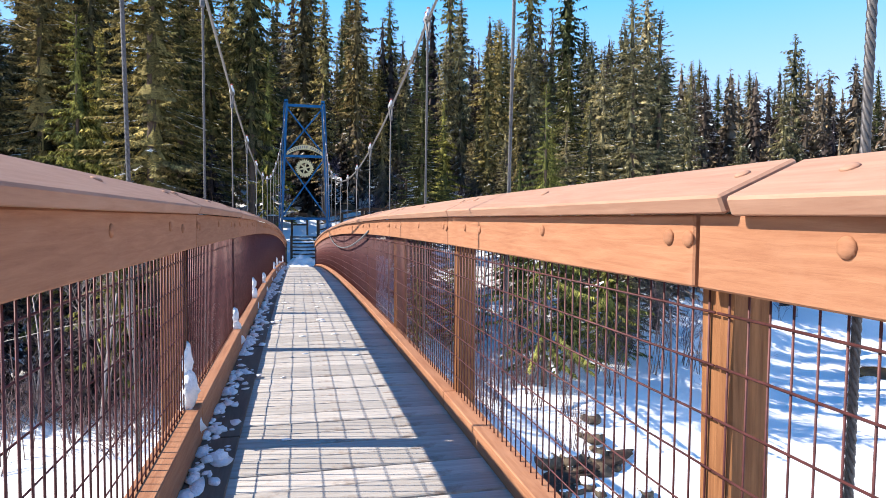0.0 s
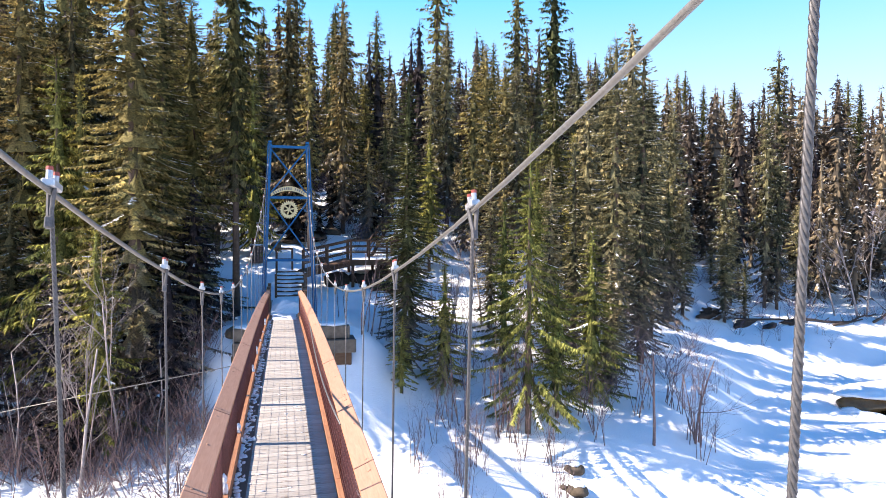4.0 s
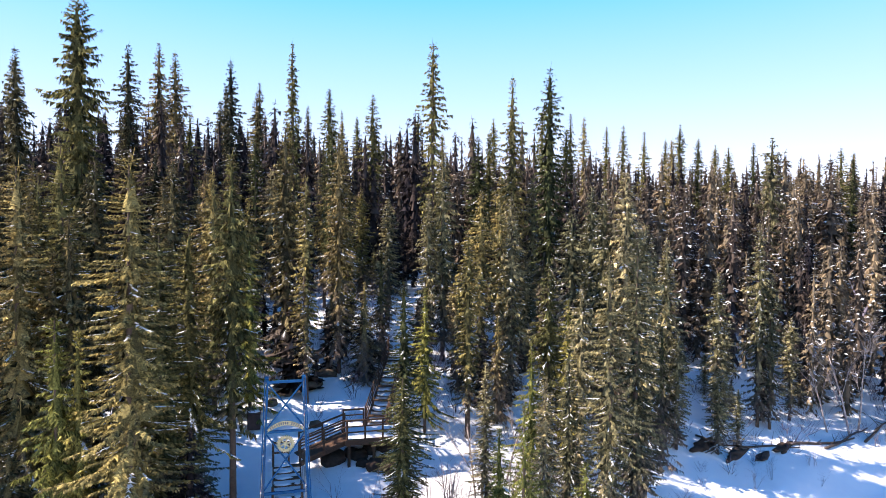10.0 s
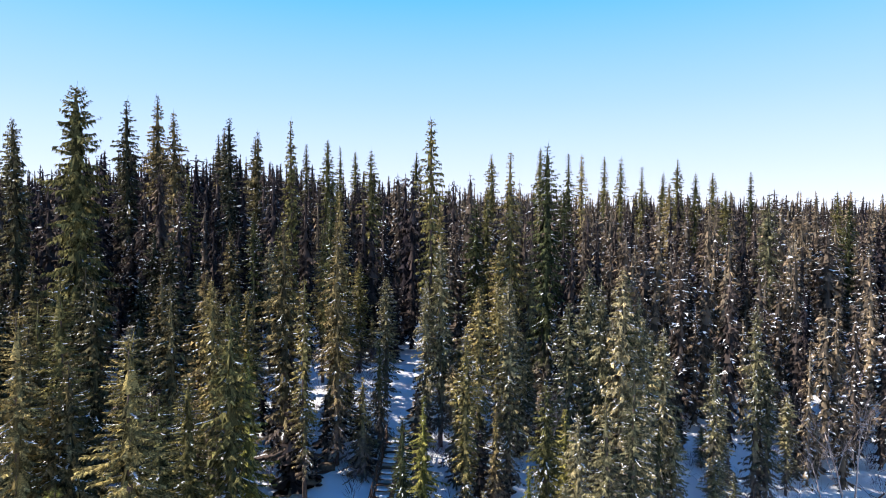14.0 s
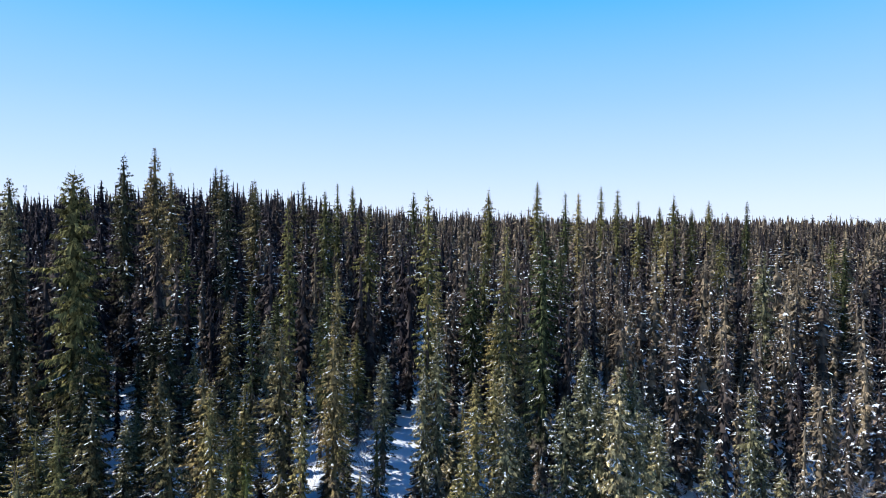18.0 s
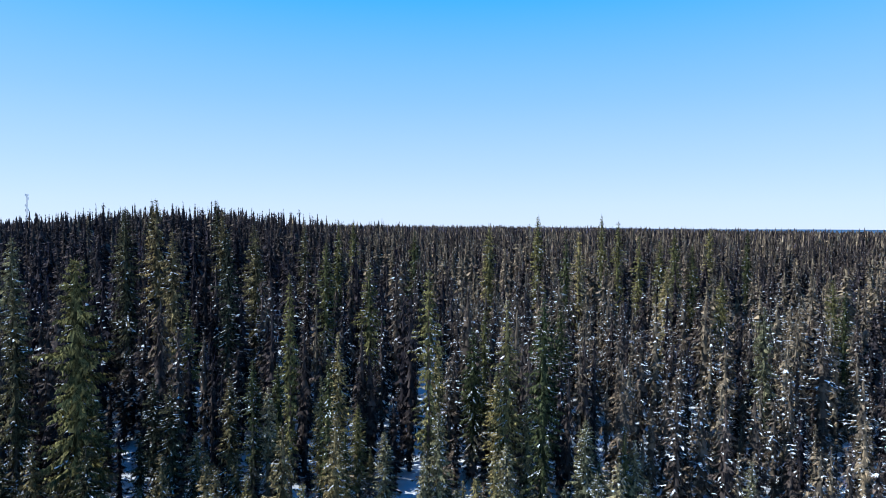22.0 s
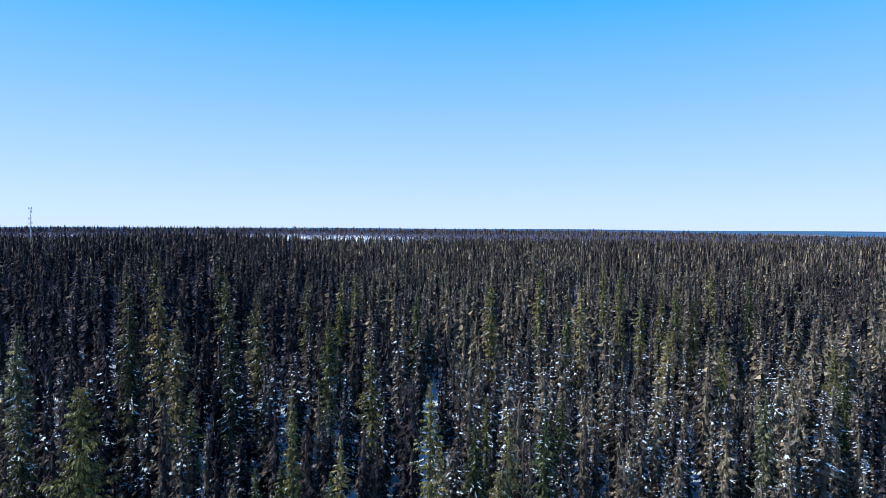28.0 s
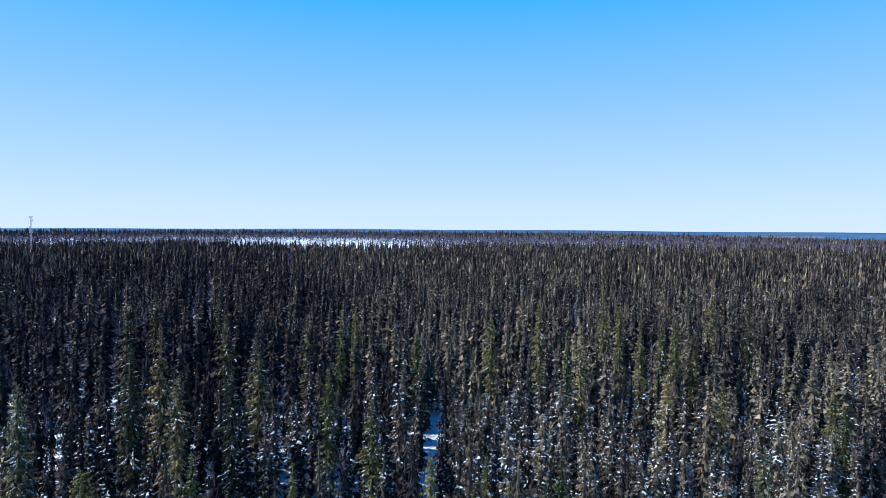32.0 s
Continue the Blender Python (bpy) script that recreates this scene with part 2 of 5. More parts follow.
def joined(pieces):
    vs, ts, k = [], [], 0
    for v, t in pieces:
        vs.append(v)
        ts.append(np.asarray(t) + k)
        k += len(v)
    return np.concatenate(vs), np.concatenate(ts)


# the far bank is laid out in its own units about the near bridge head: this brings it to metres
SITE = Matrix.Translation((-0.082, 0, 0.872)) @ Matrix.Scale(1.135, 4) @ Matrix.Translation((0.167, 0, -0.872))


# ---- ground ----
def shore(x):
    return np.interp(x, [-200, -60, -14, -8, -3, 3, 12, 16, 20, 26, 34, 45, 90, 200, 600, 3000],
                     [40, 30, 24, 20.5, 18.5, 17, 17.5, 20, 23.5, 29.5, 33, 36, 41, 57, 115, 495])


def fbm(x, y, scale, seed):
    """Cheap smooth unevenness from sums of sines."""
    r = np.random.RandomState(seed)
    z = 0
    for k in range(5):
        a, p, f = r.uniform(0, 6.28), r.uniform(0, 6.28), (1.0 + 0.75 * k) / scale
        z = z + np.sin((x * np.cos(a) + y * np.sin(a)) * f * 6.28 + p) / (1 + 0.8 * k)
    return z * 0.4


def ground_z(x, y):
    x, y = np.asarray(x, float), np.asarray(y, float)
    s = y - shore(x)
    z = np.interp(s, [-4, 0, 3, 8, 14, 22, 40, 66, 136, 256, 900, 1200, 1650, 2300, 4500],
                  [-7.0, -6.5, -5.2, -4.0, -2.0, 0.8, 5.6, 7.0, 12.5, 15, 15, 19, 32, 26, 16])
    mound = -1.25 - 0.9 * np.maximum(0, np.abs(x - 0.2) - 2.7) - 0.85 * np.maximum(0, 25.4 - y)
    z = np.where((y > 12) & (y < 40), np.maximum(z, mound), z)
    near = np.interp(y, [-30, -7, -3.5, -1.0], [6.6, 6.0, 5.5, 0.0])
    z = np.where(s < -3, np.maximum(z, -7.0 + near), z)
    bumps = np.clip((s + 2) / 6, 0, 1)
    z = z + bumps * (0.28 * fbm(x, y, 9, 1) + np.clip(s / 60, 0, 1) * 1.1 * fbm(x, y, 70, 2)) + 0.05 * fbm(x, y, 5, 3)
    z = z + np.interp(s, [40, 120], [0, 1]) * np.interp(x / (np.maximum(y, 0) + 10.0), [-0.5, -0.3, -0.18, -0.02, 0.10, 0.3], [2, 3.5, 6.5, 5.5, 1.6, 0]) * np.interp(s, [120, 330, 450, 700], [1, 1.55, 1.4, 0.3])
    pool = np.clip(1 - (((x - 34.2) / 5.2) ** 2 + ((y - 26.5) / 2.6) ** 2), 0, 1)
    return z - 1.2 * np.minimum(pool * 2.0, 0.6)


def clearing(x, y):
    """A gravel clearing far off on the plateau."""
    return ((x - 75) / 215) ** 2 + ((y - 1130) / 250) ** 2 < 1 + 0.7 * fbm(x, y, 110, 21)


def axis(lo, hi, fine_lo, fine_hi, step, grow=1.12):
    a = list(np.arange(fine_lo, fine_hi, step))
    s, v = step, a[-1]
    while v < hi:
        s *= grow
        v += s
        a.append(v)
    s, v = step, a[0]
    while v > lo:
        s *= grow
        v -= s
        a.insert(0, v)
    return np.array(a)


def make_ground():
    xs, ys = axis(-4000, 4400, -22, 70, 0.7), axis(-900, 4800, -10, 75, 0.7)
    X, Y = np.meshgrid(xs, ys, indexing="ij")
    V = np.stack([X, Y, ground_z(X, Y)], -1).reshape(-1, 3)
    nx, ny = len(xs), len(ys)
    i, j = np.meshgrid(np.arange(nx - 1), np.arange(ny - 1), indexing="ij")
    A = i * ny + j
    tris = np.concatenate([np.stack([A, A + ny, A + ny + 1], -1).reshape(-1, 3), np.stack([A, A + ny + 1, A + 1], -1).reshape(-1, 3)])
    me = tri_mesh("ground", V, tris, M_SNOW, smooth=True)
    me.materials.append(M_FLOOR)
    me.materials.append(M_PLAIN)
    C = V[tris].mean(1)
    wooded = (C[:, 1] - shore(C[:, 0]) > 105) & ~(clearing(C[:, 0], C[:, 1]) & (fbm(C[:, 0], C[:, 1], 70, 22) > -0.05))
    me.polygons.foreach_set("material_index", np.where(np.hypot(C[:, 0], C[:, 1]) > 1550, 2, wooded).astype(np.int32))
    ob = new("ground", me)
    tagged(ob, "snow-covered riverbank, frozen river and forest floor", "ground", kind="structure")


make_ground()


# ---- trees ----
def sprays_of(p0, d, side, length, width):
    """Pointed sprays: a base across the twig, and a tip."""
    w = side * (width / 2)[:, None]
    V = np.stack([p0 + w, p0 - w, p0 + d * length[:, None]], 1)
    return V.reshape(-1, 3), np.arange(len(p0) * 3).reshape(-1, 3)


def unit(v):
    return v / (np.linalg.norm(v, axis=1)[:, None] + 1e-9)


def outline(f, bare, power, cone, club=0.0):
    """Width of a crown at the fraction f of its height."""
    prof = np.minimum(1.0, ((1 - f) / cone) ** 0.8) * (0.85 + 0.15 * (1 - f)) if cone else np.minimum(1.0, 1.15 * (1 - f) ** power)
    return prof * np.clip((f - bare) / 0.10 + 0.55, 0, 1) + club * np.exp(-((f - 0.93) / 0.03) ** 2)


def tiers(seed, H, R, n, k, bare=0.06, power=0.42, cone=0.36, club=0.0, rough=0.35):
    """Overlapping skirts of needles round a stem: vertices, triangles, normals and bough tones."""
    r = np.random.RandomState(seed)
    V, N, B = [], [], []
    dz = H * (1 - bare) / n
    for j in range(n):
        f = bare + (1 - bare) * (j + 0.2) / n
        rad = R * float(outline(np.array([f]), bare, power, cone, club)[0]) * r.uniform(0.75, 1.2) + 0.05
        a0 = r.uniform(0, 6.283)
        for q in range(k):
            a, w = a0 + 6.283 * (q + r.uniform(-0.2, 0.2)) / k, 6.283 / k * r.uniform(0.5, 0.72)
            rr = rad * r.uniform(1 - rough, 1 + rough, 2)
            z = f * H - 0.28 * rad * r.uniform(0.3, 1.6, 2)
            V += [(0, 0, min(H, f * H + dz * r.uniform(1.1, 1.7))), (rr[0] * math.cos(a - w), rr[0] * math.sin(a - w), z[0]), (rr[1] * math.cos(a + w), rr[1] * math.sin(a + w), z[1])]
            N += [(math.cos(a), math.sin(a), 0.4), (math.cos(a - w), math.sin(a - w), 0.3), (math.cos(a + w), math.sin(a + w), 0.3)]
            B += [r.rand()] * 3
    V = np.array(V)
    return V, np.arange(len(V)).reshape(-1, 3), unit(np.array(N)), np.array(B)


def spruce(seed, H, R, bare=0.08, per_m=8.0, sprays=1.0, snow=0.3, size=1.0, power=0.42, club=0.0, ragged=0.35, whole=False, tips=5, lift=0.8, slim=1.0, cone=0.0, core=0.32):
    """A narrow northern spruce: trunk, boughs of drooping sprays round a dense heart, and snow lying on some boughs."""
    r = np.random.RandomState(seed)
    nb = int(H * per_m * (1 - bare))
    f = np.clip(np.sort(bare + (1 - bare) * r.rand(nb) ** lift), bare, 0.985)
    prof = outline(f, bare, power, cone, club)
    wob = 1 + 0.16 * np.sin(f * 23 + r.uniform(0, 6)) + 0.12 * np.sin(f * 51 + r.uniform(0, 6))
    L = R * prof * wob * (1 - ragged + 2 * ragged * r.rand(nb)) + 0.08
    ck = r.uniform(0, 6.28, 4)
    az = np.arange(nb) * 2.399 + r.uniform(-0.5, 0.5, nb)
    clump = np.sin(2 * az + 9 * f + ck[0]) * np.sin(17 * f + ck[1]) + 0.7 * np.sin(3 * az - 31 * f + ck[2]) * np.sin(az + 43 * f + ck[3])
    L = L * (1 + ragged * 0.75 * clump)
    tone = np.clip(0.5 + 0.22 * clump + r.normal(0, 0.24, nb), 0, 1)
    droop = -0.26 - 0.52 * (1 - f) + r.uniform(-0.2, 0.2, nb) + 0.75 * np.clip(f - 0.85, 0, 1) * 4
    out = np.stack([np.cos(az), np.sin(az)], 1)
    bend = np.array([r.uniform(-0.2, 0.2), r.uniform(-0.2, 0.2)]) * 0.02 * H
    trunk_xy = lambda q: np.stack([bend[0] * np.sin(q * 3), bend[1] * np.sin(q * 2.3)], 1)
    if whole:
        # each bough a folded, drooping kite
        b = np.repeat(np.arange(nb), 2)
        n = len(b)
        hand = np.tile([1.0, -1.0], nb)
        lat = np.stack([-out[b, 1], out[b, 0]], 1) * hand[:, None]
        base, tip, wing = np.zeros((n, 3)), np.zeros((n, 3)), np.zeros((n, 3))
        Lb = size * L[b]
        base[:, :2] = trunk_xy(f[b]) + out[b] * (0.12 * Lb)[:, None]
        base[:, 2] = f[b] * H + 0.05
        reach = r.uniform(0.9, 1.1, nb)[b]
        tip[:, :2] = trunk_xy(f[b]) + out[b] * (Lb * reach)[:, None]
        tip[:, 2] = f[b] * H + Lb * droop[b]
        u, w = r.uniform(0.5, 0.95, n), r.uniform(0.18, 0.38, n)
        wing[:, :2] = trunk_xy(f[b]) + out[b] * (Lb * u)[:, None] + lat * (Lb * w + 0.06)[:, None]
        wing[:, 2] = f[b] * H + Lb * (droop[b] * u - r.uniform(0.10, 0.34, n))
        cv, ct = np.stack([base, tip, wing], 1).reshape(-1, 3), np.arange(3 * n).reshape(-1, 3)
        pos, d, ln, wd = base + (tip - base) * 0.45, unit(tip - base), Lb * 0.8, Lb * 0.5
    else:
        m = np.maximum(3, (sprays * (2.6 + 5.6 * L)).astype(int))
        b = np.repeat(np.arange(nb), m)
        n = len(b)
        u = r.uniform(0.12, 1.0, n) ** 0.7
        Lb = L[b]
        pos = np.zeros((n, 3))
        pos[:, :2] = trunk_xy(f[b]) + out[b] * (Lb * u)[:, None]
        pos[:, 2] = f[b] * H + Lb * (droop[b] * u + 0.22 * u * u)
        lat = np.stack([-out[b, 1], out[b, 0]], 1)
        d = np.zeros((n, 3))
        d[:, :2] = out[b] * r.uniform(0.25, 0.9, n)[:, None] + lat * r.uniform(-1.0, 1.0, n)[:, None]
        d[:, 2] = droop[b] * 0.7 - r.uniform(0.0, 0.95, n)
        d = unit(d)
        side = unit(np.cross(d, np.array([[0, 0, 1.0]])) + r.normal(0, 0.28, (n, 3)))
        ln = size * (0.13 + 0.26 * np.minimum(1, 2.2 * prof[b]) + 0.24 * Lb * (1.25 - u)) * r.uniform(0.7, 1.4, n)
        wd = ln * r.uniform(0.36, 0.62, n) * slim
        cv, ct = sprays_of(pos, d, side, ln, wd)
    # leading shoot
    k = tips
    tp = np.zeros((k, 3))
    tp[:, 2] = H * np.linspace(0.93, 0.975, k)
    td = unit(np.stack([r.uniform(-0.3, 0.3, k), r.uniform(-0.3, 0.3, k), np.ones(k)], 1))
    tv, tt = sprays_of(tp, td, unit(np.cross(td, r.normal(0, 1, (k, 3)))), np.full(k, 0.04 * H), np.full(k, (0.22 if whole else 0.035) + 0.03 * size))
    tri = joined([(cv, ct), (tv, tt)])[0].reshape(-1, 3, 3)
    # needles bristle outwards and upwards, each bough in a direction of its own
    mid = tri.mean(1)
    lean = np.concatenate([r.normal(0, 0.42, (nb, 3))[b], np.zeros((k, 3))])
    nn = np.zeros((len(tri), 3))
    nn[:, :2] = mid[:, :2] - trunk_xy(np.clip(mid[:, 2] / H, 0, 1))
    nn = unit(nn) + np.array([0, 0, 0.5]) + lean + r.normal(0, 0.38, nn.shape)
    fl = np.einsum("ij,ij->i", np.cross(tri[:, 1] - tri[:, 0], tri[:, 2] - tri[:, 0]), nn) < 0
    tri[fl] = tri[fl][:, [1, 0, 2]]
    tones = np.repeat(np.concatenate([tone[b], np.full(k, 0.5)]), 3)
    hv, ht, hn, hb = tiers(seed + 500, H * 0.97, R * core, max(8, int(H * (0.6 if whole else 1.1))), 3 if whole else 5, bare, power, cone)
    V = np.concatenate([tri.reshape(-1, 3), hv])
    # heart tones halved: the shade inside the crown is put into its colour
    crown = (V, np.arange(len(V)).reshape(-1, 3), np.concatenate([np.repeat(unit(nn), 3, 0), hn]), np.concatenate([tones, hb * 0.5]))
    laden = r.rand(nb) < snow * (0.3 + 0.9 * (np.sin(f * 37 + 2 * az + seed) > 0))
    pick = np.where(laden[b] & (r.rand(n) < (0.5 if whole else 0.6)))[0]
    sn = None
    if len(pick):
        sp = pos[pick] + np.array([0, 0, 0.05 if whole else 0.035])
        sd = d[pick].copy()
        sd[:, 2] *= 0.35
        sd = unit(sd)
        ss = unit(np.cross(sd, np.array([[0, 0, 1.0]])) + r.normal(0, 0.12, (len(pick), 3)))
        sn = sprays_of(sp, sd, ss, ln[pick] * r.uniform(0.3, 0.75, len(pick)), wd[pick] / slim * r.uniform(0.4, 0.85, len(pick)))
    q = np.linspace(0, 1, 7)
    tpnt = np.concatenate([trunk_xy(q), (q * H * 0.985 - 0.3 * (q == 0))[:, None]], 1)
    trunk = tube(tpnt, 0.0095 * H * (1 - q) ** 0.8 + 0.015, 6)
    return trunk, crown, sn


def bare_tree(seed, H, spread=0.35, stems=1, twigs=1.0, thick=0.011, levels=3, k=4):
    """A leafless tree or shrub of forking, thinning stems."""
    r = np.random.RandomState(seed)
    out = []

    def limb(p, d, ln, rad, depth):
        pts = [p]
        for _ in range(k):
            d = d + Vector(r.normal(0, 0.07, 3)) + Vector((0, 0, 0.05))
            d.normalize()
            pts.append(pts[-1] + d * (ln / k))
        out.append(tube([tuple(v) for v in pts], np.linspace(rad, rad * 0.45, k + 1), 4 if depth < 1 else 3))
        if depth >= levels:
            return
        for _ in range(int((3 + depth) * twigs + r.rand())):
            u = r.uniform(0.35, 1.0)
            q = pts[min(k, int(u * k + 0.5))]
            e = d + Vector((r.normal(0, 1), r.normal(0, 1), r.normal(0.1, 0.5))) * (spread * 1.8)
            e.normalize()
            limb(q, e, ln * r.uniform(0.35, 0.6), max(0.003, rad * 0.45 * (1.1 - 0.4 * u)), depth + 1)

    for s in range(stems):
        lean = Vector((r.normal(0, 0.14), r.normal(0, 0.14), 1)) if stems > 1 else Vector((r.normal(0, 0.05), r.normal(0, 0.05), 1))
        limb(Vector((r.normal(0, 0.15) * (stems > 1), r.normal(0, 0.15) * (stems > 1), -0.15)), lean, H * r.uniform(0.55, 0.75), thick * H, 0)
    return joined(out)


def scattered(name, templates, xyz, height, width, tint, seed, material):
    """Many far trees in one mesh: each a turned and scaled copy of a template of height 1."""
    r = np.random.RandomState(seed)
    which = r.randint(0, len(templates), len(xyz))
    vs, ts, tn, ns, bs, k = [], [], [], [], [], 0
    for w, (v, t, *nrm) in enumerate(templates):
        i = np.where(which == w)[0]
        if not len(i):
            continue
        a = r.uniform(0, 6.283, len(i))
        c, s = np.cos(a)[:, None], np.sin(a)[:, None]
        P = np.empty((len(i), len(v), 3), np.float32)
        P[..., 0] = (v[None, :, 0] * c - v[None, :, 1] * s) * width[i][:, None] + xyz[i, 0][:, None]
        P[..., 1] = (v[None, :, 0] * s + v[None, :, 1] * c) * width[i][:, None] + xyz[i, 1][:, None]
        P[..., 2] = v[None, :, 2] * height[i][:, None] + xyz[i, 2][:, None]
        vs.append(P.reshape(-1, 3))
        if nrm:
            q = nrm[0]
            N = np.stack([q[None, :, 0] * c - q[None, :, 1] * s, q[None, :, 0] * s + q[None, :, 1] * c, np.broadcast_to(q[None, :, 2], (len(i), len(q)))], -1)
            ns.append(N.reshape(-1, 3))
            bs.append(np.tile(nrm[1], len(i)))
        ts.append((t[None] + (np.arange(len(i)) * len(v))[:, None, None] + k).reshape(-1, 3))
        tn.append(np.repeat(tint[i], len(v)))
        k += len(i) * len(v)
    return tri_mesh(name, np.concatenate(vs), np.concatenate(ts), material, np.concatenate(tn), normals=np.concatenate(ns) if ns else None, bough=np.concatenate(bs) if bs else None)


# ---- footbridge ----
BAY, RIGHT_0, LEFT_0 = 1.99, 1.04, 0.78


def deck_z(y):
    """Top of the cambered deck."""
    return 0.015 - 0.00178 * (y - 6.8) ** 2


def along(y, x=0.0, z=0.0):
    """A pose on the deck at y, tilted with it."""
    s = -0.00356 * (y - 6.8)
    return pose(x, y, deck_z(y) + z, math.degrees(math.atan(s)), 0, 0)


bridge = empty("suspension_footbridge", label="narrow cambered suspension footbridge with weathered plank deck and orange-stained rails", category="bridge")


def shared(name, bm, material):
    me = bpy.data.meshes.new(name)
    bm.to_mesh(me)
    bm.free()
    me.materials.append(material)
    return me


def fence_panel(length):
    out = []
    n = round(length / 0.0508)
    for i in range(n):
        y = (i + 0.5) * length / n
        out.append(tube([(0, y, 0.0), (0, y, 0.86)], 0.0028, 4))
    for k in range(9):
        z = 0.76 - 0.1016 * k + 0.10
        if 0.01 < z < 0.9:
            out.append(tube([(-0.006, 0, z), (-0.006, length, z)], 0.0028, 4))
    v, t = joined(out)
    return tri_mesh("wire_mesh", v, t, M_WIRE)


def make_bridge():
    rnd = random.Random(4)
    cap = shared("cap_board", box((0.172, BAY - 0.008, 0.036), (0, BAY / 2, 0), 0.005), M_CAP)
    fascia = shared("fascia_board", box((0.038, BAY - 0.006, 0.14), (0, BAY / 2, 0), 0.004), M_RAIL)
    post = shared("post", box((0.09, 0.09, 1.02), (0, 0, 0.43), 0.006), M_POST)
    kerb = shared("kerb_board", box((0.09, BAY - 0.006, 0.085), (0, BAY / 2, 0.0425), 0.004), M_RAIL)
    high_kerb = shared("kerb_board", box((0.09, BAY - 0.006, 0.16), (0, BAY / 2, 0.08), 0.004), M_RAIL)
    bm = bmesh.new()
    bmesh.ops.create_uvsphere(bm, u_segments=10, v_segments=6, radius=0.017)
    bmesh.ops.scale(bm, vec=(0.45, 1, 1), verts=bm.verts)
    for f in bm.faces:
        f.smooth = True
    bolt = shared("bolt", bm, M_RAIL)
    bm = bmesh.new()
    bmesh.ops.create_uvsphere(bm, u_segments=10, v_segments=6, radius=0.015)
    bmesh.ops.scale(bm, vec=(1, 1, 0.35), verts=bm.verts)
    for f in bm.faces:
        f.smooth = True
    stud = shared("cap_bolt", bm, M_CAP)
    panel = fence_panel(BAY)
    beam = shared("cross_beam", box((1.62, 0.13, 0.15), (0, 0, 0), 0.008), M_BEAM)
    for sgn, start in ((1, RIGHT_0), (-1, LEFT_0)):
        for k in range(-2, 13):
            y = start + BAY * k
            m, nxt = along(y), along(y + BAY)
            d = (nxt.translation - m.translation).normalized()
            m = Matrix.Translation(m.translation) @ pose(0, 0, 0, math.degrees(math.asin(d.z)), 0, 0)
            if y > 27.3:
                continue
            at(part("post", post, None, bridge), Matrix.Translation(m.translation) @ pose(0.665 * sgn, 0, 0))
            if y + BAY > 27.6:
                continue
            tilt = -24.0 * sgn
            jig = rnd.uniform(-0.003, 0.003)
            cb = at(part("cap_board", cap, None, bridge), m @ pose(0.62 * sgn, -0.10, 1.013 + jig, 0, tilt, 0))
            for q in (0.06, BAY * 0.5, BAY - 0.16):
                at(part("cap_bolt", stud, None, cb), pose(rnd.uniform(0.01, 0.04) * sgn, q, 0.019))
            fb = at(part("fascia_board", fascia, None, bridge), m @ pose(0.594 * sgn, 0.02, 0.895))
            for q in (0.02, 0.085, BAY * 0.38, BAY * 0.72, BAY - 0.33):
                at(part("bolt", bolt, None, fb), pose(-0.02 * sgn, q, 0.02 + rnd.uniform(-0.006, 0.006)))
            at(part("wire_mesh", panel, None, bridge), m @ pose(0.615 * sgn, 0, 0.02))
            at(part("kerb_board", kerb if sgn > 0 else high_kerb, None, bridge), m @ pose(0.60 * sgn, 0, 0.0))
            at(part("cross_beam", beam, None, bridge), Matrix.Translation(m.translation) @ pose(0, 0, -0.20)) if sgn > 0 else None
    # planks
    plank = [shared("plank", box((1.30, 0.135, 0.036), (0, 0, -0.018), 0.004), M_DECK) for _ in range(3)]
    y, i = -3.2, 0
    while y < 27.35:
        at(part("plank", plank[i % 3], None, bridge), along(y, rnd.uniform(-0.008, 0.008), rnd.uniform(-0.003, 0.002)) @ pose(0, 0, 0, rnd.uniform(-0.6, 0.6), 0, rnd.uniform(-0.5, 0.5)))
        y += 0.1445
        i += 1
    # dark boards added along the left kerb: damp, with the kerb's shadow painted in
    side = shared("side_board", box((0.15, BAY - 0.012, 0.012), (0, BAY / 2, 0.006), 0.003), M_DAMP_SHADE)
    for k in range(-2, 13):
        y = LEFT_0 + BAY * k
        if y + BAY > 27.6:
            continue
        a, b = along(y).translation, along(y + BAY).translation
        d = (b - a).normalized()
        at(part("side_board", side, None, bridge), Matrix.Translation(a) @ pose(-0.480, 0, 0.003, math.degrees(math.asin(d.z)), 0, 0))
    # stringers under the planks
    for x in (-0.5, 0.5):
        pts = [(x, yy, deck_z(yy) - 0.085) for yy in np.arange(-3.0, 27.6, 1.5)]
        bm = bmesh.new()
        for a, b in zip(pts, pts[1:]):
            bar(a, b, 0.09, 0.09, bm)
        part("stringer", bm, M_BEAM, bridge)


make_bridge()


def cable_z(y):
    return 1.91 + 0.0136 * (y - 11.9) ** 2


def rope(name, pts, rad, material, parent, sides=8, label=""):
    v, t = tube(pts, rad, sides)
    return part(name, tri_mesh(name, v, t, material, smooth=True), None, parent, label)


TOWER_Y = 31.1


def cable_x(y, sgn):
    """Sideways place of a main cable: splayed at both towers."""
    return float(np.interp(y, [-5.5, 1.0, 5.0, 20.0, TOWER_Y], [1.08, 0.945, 0.865, 0.865, 1.11] if sgn > 0 else [-1.1, -0.94, -0.805, -0.805, -0.63]))



